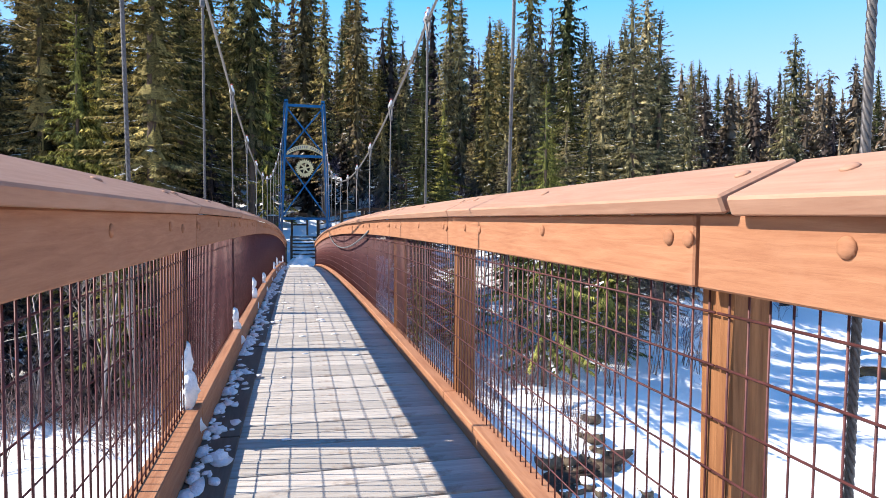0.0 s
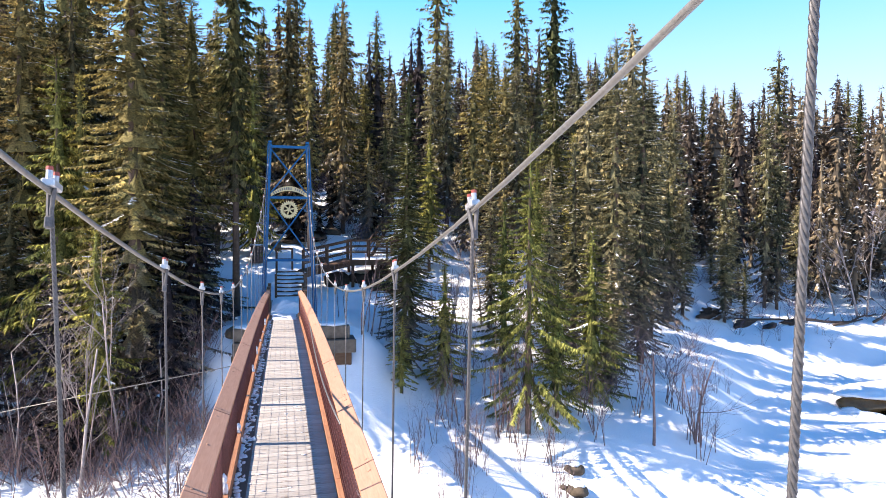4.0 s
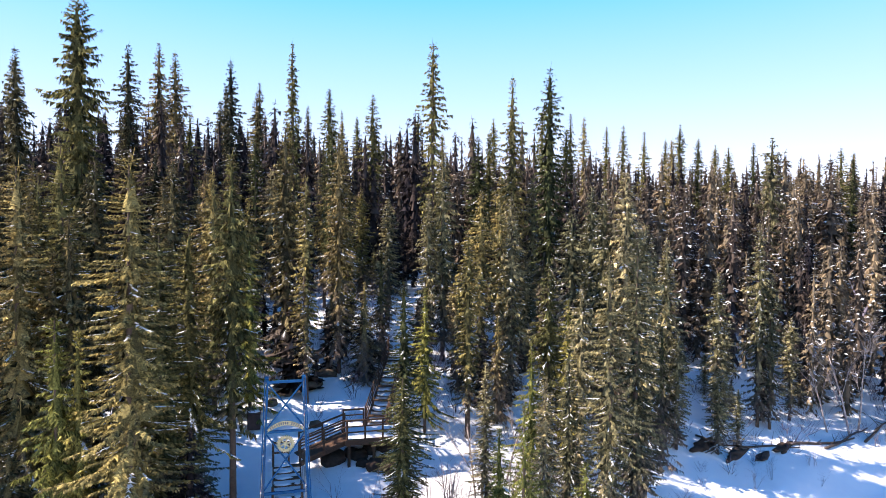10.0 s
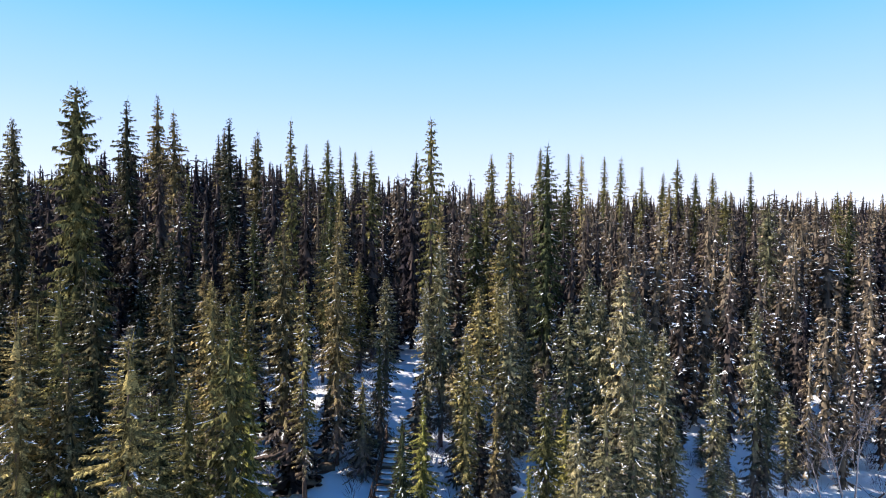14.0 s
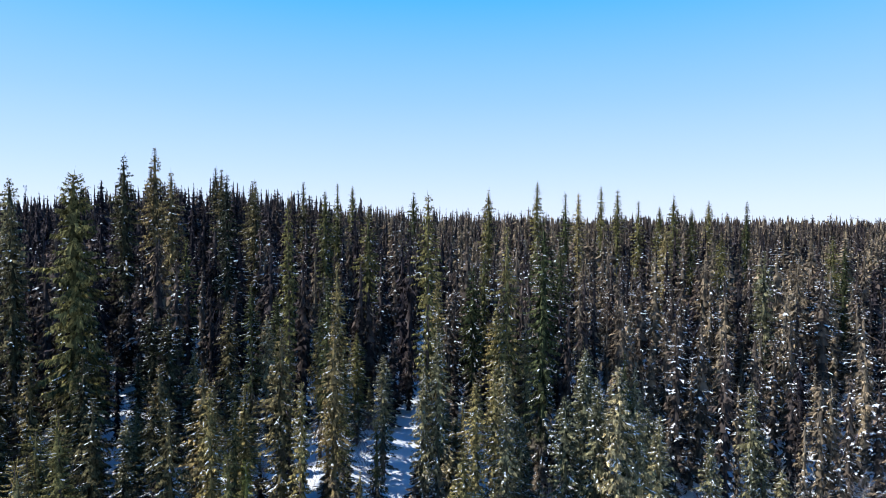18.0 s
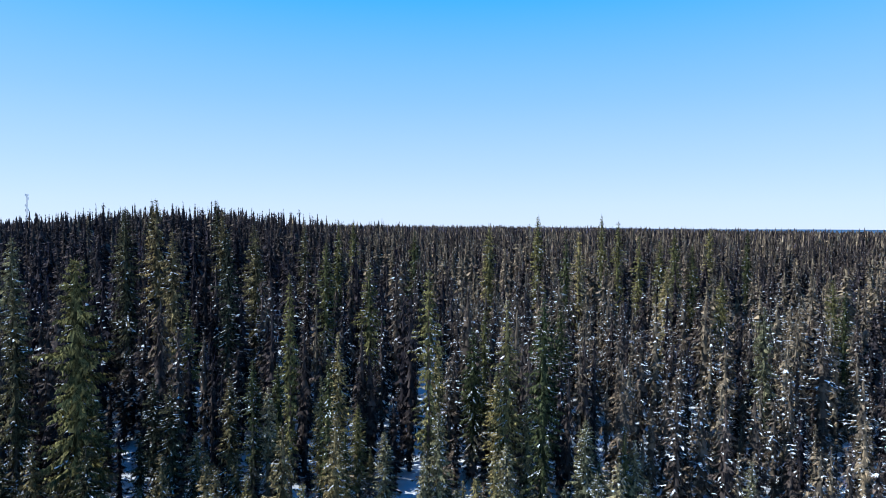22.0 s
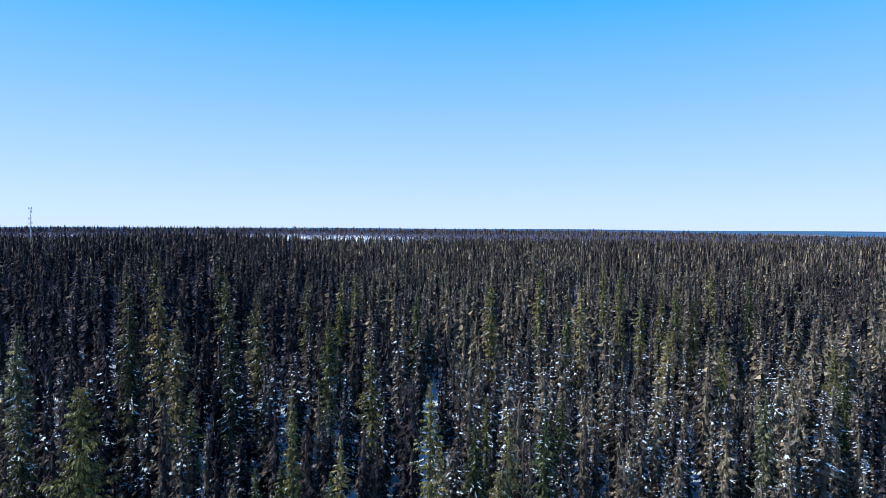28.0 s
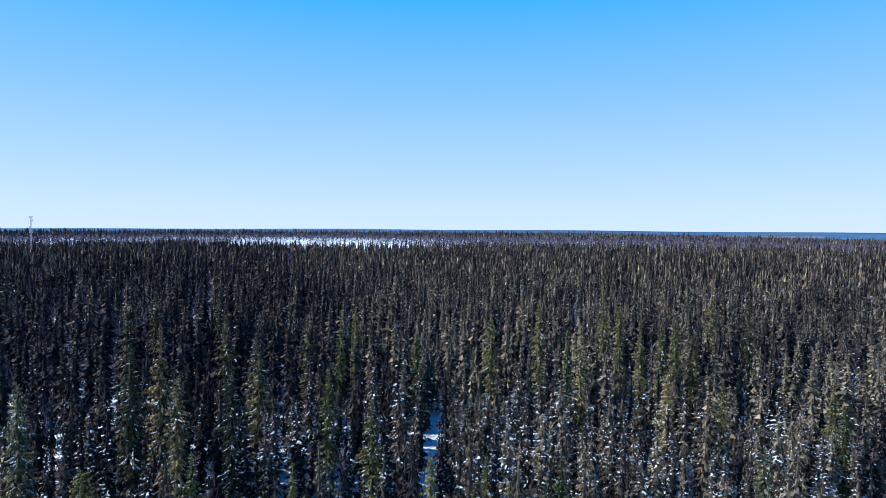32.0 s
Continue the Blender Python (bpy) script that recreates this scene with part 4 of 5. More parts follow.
    k = q.rand(len(X)) < 0.6
    tagged(new("snow_on_boughs", scattered("snow_on_boughs", mid_s, P[k], high[k], w[k], tint[k], 8, M_SNOW)), "snow lying on young spruces", "snow", kind="stuff")
    q = np.random.RandomState(77)
    X, Y = q.uniform(-17, -2.6, 750), q.uniform(17.5, 25.5, 750)
    k = Y - shore(X) > 1.2 + 1.0 * fbm(X, Y, 6, 61)
    X, Y = X[k], Y[k]
    high = q.uniform(0.7, 2.3, len(X))
    tagged(new("bank_brush", scattered("bank_brush", twigs, np.stack([X, Y, ground_z(X, Y) - 0.05], 1), high, high, q.rand(len(X)), 9, M_TWIG)), "dense leafless reddish-brown brush on the shaded bank", "brush", kind="stuff")
    # the stand left of view is unseen, added to shade the left bank
    for name, near, far, step, temps, lying, seed in (("near_forest", 63, 112, 3.3, near_t, near_s, 4), ("unseen_shade_forest", 26, 130, 3.4, mid_t, mid_s, 14), ("spruce_forest", 112, 200, 3.6, mid_t, mid_s, 5),
                                                      ("plateau_forest", 200, 300, 3.8, thin_t, thin_s, 15), ("distant_forest", 300, 680, 4.8, far_t, None, 6), ("horizon_forest", 680, 2200, 8.0, dot_t, None, 16)):
        X, Y, r = stand(seed, near, far, step, -80.0, -27.0) if name == "unseen_shade_forest" else stand(seed, near, far, step)
        if far > 400:
            d = np.hypot(X, Y)
            k = (~clearing(X, Y) | (r.rand(len(X)) < 0.12)) & (r.rand(len(X)) < np.interp(d, [290, 700, 1650, 2200], [1.0, 0.9, 0.8, 0.8]))
        else:
            k = np.ones(len(X), bool)
            for a in range(0, len(known)):
                k &= np.hypot(X - known[a, 0], Y - known[a, 1]) > 1.6
        X, Y = X[k], Y[k]
        d = np.hypot(X, Y)
        patch = fbm(X, Y, 75, 31) + 0.5 * fbm(X, Y, 22, 32)
        belt = np.interp(d, [800, 1000, 1120, 1400, 1650, 2200], [0, 0.5, 0.9, 1.0, 0.6, 0.9])
        leafless = (patch > 0.38) & (r.rand(len(X)) < 0.55) | (r.rand(len(X)) < 0.04) | (r.rand(len(X)) < belt)
        leafless |= (X < -18) & (d > 100) & (d < 270) & (fbm(X, Y, 30, 33) > -0.1) & (r.rand(len(X)) < 0.6)
        leafless |= (X < 0.12 * d) & (d > 300) & (d < 760) & (fbm(X, Y, 70, 34) > -0.05) & (r.rand(len(X)) < 0.45)
        leafless &= (d > 130) | (r.rand(len(X)) < 0.4)
        z = ground_z(X, Y)
        h = (6.5 + 13.5 * r.rand(len(X)) ** 0.7) * (1 + 0.12 * fbm(X, Y, 40, 9))
        # unseen stand stretched taller near by, so that its shade reaches the bank
        if name == "unseen_shade_forest":
            h = h * np.interp(d, [50, 80], [1.6, 1.0])
        P = np.stack([X, Y, z - 0.2], 1)
        # tint carries light: darker shaded left, lighter sunlit right, paler far off as haze
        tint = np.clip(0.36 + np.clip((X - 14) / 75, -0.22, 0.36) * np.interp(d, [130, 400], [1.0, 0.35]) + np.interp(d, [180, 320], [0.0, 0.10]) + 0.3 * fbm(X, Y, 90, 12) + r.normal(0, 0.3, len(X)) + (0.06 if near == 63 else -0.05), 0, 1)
        w = r.uniform(0.7, 1.3, len(X)) * np.sqrt(h / 15) * np.interp(d, [70, 150, 300, 1500], [1, 1.15, 1.2, 1.5])
        c = ~leafless
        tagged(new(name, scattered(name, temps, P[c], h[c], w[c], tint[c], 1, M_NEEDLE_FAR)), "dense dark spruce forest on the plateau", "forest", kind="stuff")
        if lying:
            dusted = r.rand(c.sum()) < np.clip(0.50 + 0.7 * fbm(X[c], Y[c], 38, 41) + X[c] / 110, 0.12, 0.98)
            tagged(new("snow_on_boughs", scattered("snow_on_boughs", lying, P[c][dusted], h[c][dusted], w[c][dusted], tint[c][dusted], 4, M_SNOW)), "snow lying on spruce boughs", "snow", kind="stuff")
        b = leafless
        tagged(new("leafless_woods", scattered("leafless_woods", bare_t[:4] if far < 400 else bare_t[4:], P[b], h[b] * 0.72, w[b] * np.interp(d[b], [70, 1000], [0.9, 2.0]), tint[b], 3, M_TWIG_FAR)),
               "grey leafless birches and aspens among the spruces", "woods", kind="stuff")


forest()


def far_hills():
    a = np.radians(np.linspace(-60, 90, 160))
    r0, r1 = 2300.0, 4250.0
    top = 49 + 5 * np.sin(a * 3 + 1) + 2 * np.sin(a * 17) - 4 * np.clip(a, 0, 1)
    V, n = [], len(a)
    for rr, zz in ((r0, np.full(n, 8.0)), (r0 + 200, np.full(n, 26.0)), (3200, 34 + 3 * np.sin(a * 9)), (r1, top), (r1 + 60, np.full(n, -10.0))):
        V.append(np.stack([rr * np.sin(a), rr * np.cos(a), zz], 1))
    V = np.concatenate(V)
    T = []
    for k in range(4):
        i = np.arange(n - 1)
        A = k * n + i
        T += [np.stack([A, A + 1, A + n + 1], 1), np.stack([A, A + n + 1, A + n], 1)]
    tagged(new("backdrop", tri_mesh("backdrop", V, np.concatenate(T), M_HILLS, smooth=True)), "far wooded hills along the horizon, blued with painted haze", "hills", kind="structure")


far_hills()


def make_mast():
    x, y = -185.0, 545.0
    z = float(ground_z(x, y))
    mast = empty("radio_mast", pose(x, y, z), label="slender grey lattice radio mast above the forest", category="mast")
    H = 58.9 - z
    for k in range(3):
        a = 2.094 * k
        part("leg", bar((0.5 * math.cos(a), 0.5 * math.sin(a), -0.5), (0.35 * math.cos(a), 0.35 * math.sin(a), H), 0.14, 0.14), M_STEEL, mast)
    bm = bmesh.new()
    for i in range(int(H / 1.5)):
        for k in range(3):
            a, b = 2.094 * k, 2.094 * (k + 1)
            z0 = i * 1.5
            bar((0.45 * math.cos(a), 0.45 * math.sin(a), z0), (0.45 * math.cos(b), 0.45 * math.sin(b), z0 + 1.5), 0.07, 0.07, bm)
    tagged(part("lattice", bm, M_STEEL, mast), kind="stuff")
    for dz, dx in ((0.6, -1.0), (0.6, 0.9), (3.2, 1.0), (8.5, -1.1), (12.0, 1.0), (12.4, -1.0)):
        part("antenna", bar((dx, -0.3, H - dz - 0.9), (dx, -0.3, H - dz + 0.9), 0.45, 0.3, None, 0.05), M_STEEL, mast)
        part("antenna_arm", bar((0, 0, H - dz), (dx, -0.3, H - dz), 0.12, 0.12), M_STEEL, mast)


make_mast()


# ---- landing, steps and platform on the far bank ----
def blob(seed, size, rough=0.25, sub=2):
    """A lumpy rounded form."""
    bm = bmesh.new()
    bmesh.ops.create_icosphere(bm, subdivisions=sub, radius=1.0)
    for v in bm.verts:
        v.co *= 1 + rough * noise.noise(v.co * 1.6 + Vector((seed * 3.1, seed, 0))) + 0.4 * rough * noise.noise(v.co * 4 + Vector((seed, 0, 0)))
        v.co = Vector((v.co.x * size[0], v.co.y * size[1], v.co.z * size[2]))
    for f in bm.faces:
        f.smooth = True
    return bm


def thing_mesh(name, bm, material, m, **tags):
    me = bpy.data.meshes.new(name)
    bm.to_mesh(me)
    bm.free()
    me.materials.append(material)
    return tagged(at(new(name, me), m), **tags)


def snow_slab(name, x0, x1, y0, y1, z, uneven, seed, label, slope=0.0, step=0.12, heap=None):
    """Snow lying on a floor: uneven top, skirt down to the floor."""
    xs, ys = np.linspace(x0, x1, max(4, int((x1 - x0) / step))), np.linspace(y0, y1, max(4, int((y1 - y0) / step)))
    X, Y = np.meshgrid(xs, ys, indexing="ij")
    edge = np.minimum(np.minimum(X - x0, x1 - X), np.minimum(Y - y0, y1 - Y))
    Z = z + slope * (Y - y0) + np.clip(edge / 0.15, 0, 1) * (0.08 + uneven * (fbm(X, Y, 0.9, seed) + 0.6 * fbm(X, Y, 0.33, seed + 1)))
    if heap:
        hx, hy, hr, hh = heap
        Z = Z + hh * np.exp(-((X - hx) ** 2 + (Y - hy) ** 2) / hr ** 2) * (1 + 0.3 * fbm(X, Y, 0.4, seed + 3))
    V = np.stack([X, Y, Z], -1).reshape(-1, 3)
    nx, ny = len(xs), len(ys)
    i, j = np.meshgrid(np.arange(nx - 1), np.arange(ny - 1), indexing="ij")
    A = i * ny + j
    T = np.concatenate([np.stack([A, A + ny, A + ny + 1], -1).reshape(-1, 3), np.stack([A, A + ny + 1, A + 1], -1).reshape(-1, 3)])
    return tagged(new(name, tri_mesh(name, V, T, M_SNOW, smooth=True)), label, "snow")


def landing():
    walk_way = empty("landing_walkway", label="snow-covered timber walkway between the bridge deck and the steps", category="walkway")
    for x in (-0.62, 0.62):
        part("bearer", bar((x, 24.35, -0.86), (x, 30.2, -0.78), 0.12, 0.2), M_BEAM, walk_way)
    for k in range(40):
        y = 24.42 + 0.1445 * k
        if y < 30.1:
            part("plank", box((1.34, 0.138, 0.036), (0.0, y, -0.745 + 0.013 * (y - 24.3)), 0.004), M_DECK, walk_way)
    for x in (-0.68, 0.68):
        for y in (24.85, 26.7):
            part("end_post", box((0.11, 0.11, 1.45), (x, y, -0.72 + 0.42), 0.008), M_BEAM, walk_way)
        part("end_rail", bar((x, 24.0, 0.36), (x, 26.75, 0.28), 0.15, 0.05, None, 0.005), M_RAIL, walk_way)
        part("end_board", bar((x, 24.0, 0.22), (x, 26.75, 0.14), 0.04, 0.14, None, 0.004), M_RAIL, walk_way)
    snow_slab("walkway_snow", -0.6, 0.6, 24.15, 30.15, -0.70, 0.05, 3, "thick trodden snow on the landing walkway", 0.02, 0.1, (0.0, 25.6, 0.6, 0.42))
    # timber cribs that carry the bridge end
    for sx, w in ((-1.45, 1.0), (1.75, 1.25)):
        crib = empty("timber_crib", pose(sx, 24.5, -1.55), label="weathered grey timber crib under the bridge end", category="abutment", group="bridge end cribs")
        part("upper_timber", box((w, 0.9, 0.5), (0, 0.1, 0.25), 0.03), M_CRIB, crib)
        part("lower_timber", box((w * 1.2, 1.1, 0.52), (0.1, 0.0, -0.27), 0.03), M_CRIB, crib)
        part("footing_timber", box((w * 1.1, 1.3, 1.2), (0.0, 0.2, -1.1), 0.03), M_BEAM, crib)
        part("snow_cap", blob(int(abs(sx) * 10), (w * 0.5, 0.45, 0.12)), M_SNOW, crib).location = (0, 0.1, 0.5)
    # steps up from the walkway
    stair = empty("timber_steps", pose(0.22, 30.1, -0.62), label="open timber steps half filled with snow behind the tower", category="steps")
    for k in range(7):
        z, y = 0.16 * (k + 1), 0.42 * k + 0.1
        part("tread", box((1.30, 0.32, 0.06), (0, y, z), 0.006), M_STAIR, stair)
        part("tread_snow", blob(k, (0.42, 0.17, 0.06), 0.35), M_SNOW, stair).location = (-0.22 + 0.05 * (k % 3), y, z + 0.04)
        if k % 2:
            part("tread_snow", blob(k + 20, (0.16, 0.14, 0.05), 0.35), M_SNOW, stair).location = (0.5, y, z + 0.04)
    for x in (-0.68, 0.68):
        part("stringer", bar((x, -0.1, 0.0), (x, 2.9, 1.15), 0.06, 0.28), M_STAIR, stair)
        part("newel", box((0.11, 0.11, 1.5), (x, -0.1, 0.45), 0.008), M_STAIR, stair)
        part("newel", box((0.11, 0.11, 1.3), (x, 2.9, 1.7), 0.008), M_STAIR, stair)
    part("handrail", bar((-0.68, 2.9, 2.28), (0.1, 2.9, 2.28), 0.07, 0.09), M_STAIR, stair)
    part("handrail", bar((-0.68, 2.9, 1.75), (0.1, 2.9, 1.75), 0.05, 0.08), M_STAIR, stair)
    part("newel", box((0.10, 0.10, 1.2), (0.1, 2.9, 1.72), 0.008), M_STAIR, stair)


def rail_run(parent, a, b, floor_a, floor_b, posts):
    """Posts with two rails between two corners."""
    a, b = Vector((*a, floor_a)), Vector((*b, floor_b))
    for k in range(posts + 1):
        p = a.lerp(b, k / posts)
        part("post", box((0.10, 0.10, 1.15), (p.x, p.y, p.z + 0.52), 0.006), M_STAIR, parent)
    up = Vector((0, 0, 1))
    for h, t in ((1.05, 0.10), (0.72, 0.07), (0.40, 0.07)):
        part("rail", bar(a + up * h, b + up * h, 0.05, t), M_STAIR, parent)


def platform():
    ramp = empty("timber_ramp", label="snowy timber ramp with dark railings rising from the steps", category="ramp")
    part("ramp_deck", bar((0.9, 34.2, 0.42), (3.5, 35.3, 0.98), 1.3, 0.08), M_STAIR, ramp)
    part("ramp_beam", bar((0.9, 33.6, 0.22), (3.5, 34.7, 0.78), 0.10, 0.24), M_STAIR, ramp)
    rail_run(ramp, (0.9, 33.55), (3.5, 34.6), 0.45, 1.0, 2)
    rail_run(ramp, (0.9, 34.9), (3.5, 35.95), 0.45, 1.0, 2)
    deck = empty("lookout_platform", label="raised timber platform with dark railings and snow on its floor", category="platform")
    part("floor", box((3.1, 2.3, 0.10), (5.0, 35.6, 0.95), 0.01), M_STAIR, deck)
    part("rim_beam", box((3.2, 0.10, 0.30), (5.0, 34.42, 0.84), 0.01), M_STAIR, deck)
    part("rim_beam", box((3.2, 0.10, 0.30), (5.0, 36.78, 0.84), 0.01), M_STAIR, deck)
    for x in (3.6, 5.0, 6.4):
        for y in (34.5, 36.7):
            z = float(ground_z(x, y))
            part("support_post", box((0.16, 0.16, 1.3 - z), (x, y, (0.9 + z - 0.4) / 2), 0.01), M_STAIR, deck)
    rail_run(deck, (3.5, 34.5), (6.5, 34.5), 1.0, 1.0, 3)
    rail_run(deck, (6.5, 34.5), (6.5, 36.4), 1.0, 1.0, 1)
    rail_run(deck, (3.5, 36.7), (4.7, 36.7), 1.0, 1.0, 1)
    snow_slab("platform_snow", 3.55, 6.45, 34.55, 36.65, 1.0, 0.02, 11, "smooth snow lying on the platform floor")
    flight = empty("upper_steps", label="timber flight of steps climbing the snowy slope with dark railings", category="steps")
    n = 16
    for k in range(n):
        u = (k + 0.5) / n
        x, y, z = 5.5 + 2.9 * u, 36.9 + 8.8 * u, 1.0 + 2.6 * u
        part("tread", box((1.2, 0.36, 0.06), (x, y, z), 0.006, None, pose(0, 0, 0, 0, 0, -18)), M_STAIR, flight)
        if k % 3 != 1:
            part("tread_snow", blob(k + 40, (0.5, 0.2, 0.07), 0.3), M_SNOW, flight).matrix_basis = pose(x, y, z + 0.05, 0, 0, -18)
    for dx in (-0.62, 0.62):
        part("stringer", bar((5.5 + dx, 36.9 - dx * 0.32, 0.9), (8.4 + dx, 45.7 - dx * 0.32, 3.5), 0.07, 0.28), M_STAIR, flight)
        rail_run(flight, (5.5 + dx, 36.9 - dx * 0.32), (8.4 + dx, 45.7 - dx * 0.32), 1.0, 3.6, 4)


landing()
platform()


# ---- loose things on the banks ----
def bank_things():
    r = np.random.RandomState(17)
    gz = lambda x, y: float(ground_z(x, y))
    bin_ = empty("litter_bin", pose(-1.64, 38.9, gz(-1.64, 38.9)), label="dark brown square litter bin standing in the snow", category="bin")
    part("body", box((0.75, 0.7, 0.95), (0, 0, 0.45), 0.03), M_BIN, bin_)
    part("lid", box((0.82, 0.77, 0.08), (0, 0, 0.97), 0.02), M_BIN, bin_)
    part("snow_cap", blob(3, (0.36, 0.33, 0.07)), M_SNOW, bin_).location = (0, 0, 1.02)
    for x, y, s, h in ((1.6, 43.4, 1.1, 0.5), (3.2, 44.6, 0.7, 0.35), (0.3, 42.2, 0.5, 0.4), (-0.6, 41.0, 0.35, 0.4), (2.0, 38.6, 0.4, 0.3), (-2.0, 25.0, 0.3, 0.25)):
        thing_mesh("boulder", blob(int(x * 7), (s, s * 0.8, h), 0.3), M_ROCK, pose(x, y, gz(x, y) + h * 0.2), label="dark boulder half buried in snow", category="rock", group="boulders by the steps")
    for k in range(14):
        x, y, s = r.uniform(2.6, 6.8), r.uniform(34.2, 36.6), r.uniform(0.35, 0.8)
        thing_mesh("boulder", blob(k + 90, (s, s * 0.8, s * 0.6), 0.35), M_SOIL, pose(x, y, gz(x, y) + s * 0.2, 0, 0, r.uniform(0, 360)), label="dark bare boulder in the shade of the platform", category="rock", group="boulders under the platform")
    for k in range(16):
        x, y, s = r.uniform(1.5, 9), r.uniform(6, 17.5), r.uniform(0.25, 0.7)
        b = empty("river_stone", pose(x, y, gz(x, y), 0, 0, r.uniform(0, 360)), label="brown river stone with a cap of snow", category="rock", group="stones along the river")
        part("stone", blob(k, (s, s * 0.75, s * 0.5), 0.3), M_ROCK, b)
        part("snow_cap", blob(k + 9, (s * 0.8, s * 0.6, s * 0.22), 0.25), M_SNOW, b).location = (0, 0, s * 0.42)
    for k in range(10):
        x, y, s = r.uniform(-9, -1.5), r.uniform(7, 19), r.uniform(0.25, 0.6)
        b = empty("river_stone", pose(x, y, gz(x, y), 0, 0, r.uniform(0, 360)), label="brown river stone with a cap of snow", category="rock", group="stones along the river")
        part("stone", blob(k, (s, s * 0.75, s * 0.5), 0.3), M_ROCK, b)
        part("snow_cap", blob(k + 9, (s * 0.8, s * 0.6, s * 0.22), 0.25), M_SNOW, b).location = (0, 0, s * 0.42)
    for k in range(46):
        u = r.rand()
        x, y, s = 2.6 + 7.0 * u, 14.6 + 3.6 * u + r.normal(0, 0.8), r.uniform(0.12, 0.42)
        b = empty("shore_stone", pose(x, y, gz(x, y) + 0.05, 0, 0, r.uniform(0, 360)), label="dark wet shore stone partly capped with snow", category="rock", group="stones of the dark shore")
        part("stone", blob(k + 3, (s, s * 0.8, s * 0.62), 0.35), M_ROCK, b)
        if k % 3:
            part("snow_cap", blob(k + 31, (s * 0.7, s * 0.55, s * 0.2), 0.3), M_SNOW, b).location = (0, 0, s * 0.52)
    for k in range(9):
        u = k / 8
        x, y = 2.8 + 6.6 * u, 14.5 + 3.5 * u + r.normal(0, 0.25)
        thing_mesh("wet_gravel", blob(k + 71, (r.uniform(0.9, 1.6), r.uniform(0.35, 0.6), 0.12), 0.5, 3), M_SOIL, pose(x, y, gz(x, y) + 0.02, 0, 0, 28), label="dark wet gravel bared along the shore", category="gravel", group="bared gravel of the shore")
    # cut bank and fallen wood at the foot of the trees by the river
    for x, y, sx, sy, sz in ((31.2, 40.4, 1.3, 0.5, 0.8), (33.8, 40.0, 1.5, 0.5, 0.6), (38.6, 40.4, 1.6, 0.45, 0.5), (35.8, 39.4, 1.2, 0.35, 0.4)):
        thing_mesh("bank_soil", blob(int(x), (sx, sy, sz * 0.55), 0.8, 3), M_SOIL, pose(x, y, gz(x, y) - 0.05, 0, 0, r.uniform(20, 40)), label="dark undercut bank of roots and soil", category="soil", group="undercut banks")
    for x0, y0, x1, y1, rad in ((39, 40.6, 46.5, 41.2, 0.17), (42.5, 40.2, 49.5, 42.6, 0.14), (34, 40.6, 40, 40.2, 0.13), (31.5, 41.8, 35.5, 40.6, 0.11), (47, 40.6, 53, 43.5, 0.15)):
        n = 7
        pts = [(x0 + (x1 - x0) * k / n, y0 + (y1 - y0) * k / n, gz(x0 + (x1 - x0) * k / n, y0 + (y1 - y0) * k / n) + 0.1 + 0.04 * math.sin(k * 1.7)) for k in range(n + 1)]
        pieces = [tube(pts, np.linspace(rad * 0.8, rad * 0.35, n + 1), 7)]
        for k in range(5):
            p = np.array(pts[1 + k])
            pieces.append(tube([p, p + r.normal(0, 0.25, 3) + np.array([0, 0, 0.35]), p + r.normal(0, 0.45, 3) + np.array([0, 0, 0.7])], [0.04, 0.025, 0.01], 4))
        tagged(new("fallen_log", tri_mesh("fallen_log", *joined(pieces), M_BARK, smooth=True)), "fallen dead trunk lying along the snowy riverbank", "log", "fallen logs")
    # open pool in the river ice
    n, ring = 40, []
    bm = bmesh.new()
    for k in range(n):
        a = 2 * math.pi * k / n
        ring.append(bm.verts.new((5.4 * math.cos(a), 2.8 * math.sin(a), 0)))
    bm.faces.new(ring)
    thing_mesh("water", bm, M_MUD, pose(34.2, 26.5, -7.42), label="open pool of shallow brown water in the river ice", category="water", kind="structure")
    ledge = empty("rock_ledge", pose(33.3, 27.7, -6.75, 0, 0, 8), label="brown rock ledge under a smooth cap of snow beside the pool", category="rock")
    part("rock", blob(41, (3.7, 1.5, 0.62), 0.35, 3), M_MUD, ledge)
    part("snow_cap", blob(43, (3.75, 1.5, 0.34), 0.2, 3), M_SNOW, ledge).location = (0, 0.15, 0.42)
    for k in range(13):
        a = 2 * math.pi * (k + 0.4 * r.rand()) / 13
        x, y = 34.2 + 4.5 * math.cos(a), 26.5 + 2.3 * math.sin(a)
        thing_mesh("ice_shelf", blob(k + 60, (r.uniform(0.6, 1.2), r.uniform(0.4, 0.7), 0.28), 0.3), M_SNOW, pose(x, y, -7.12, 0, 0, math.degrees(a) + 90), label="snow-covered ice shelf at the edge of the pool", category="ice", group="ice shelves round the pool")


bank_things()


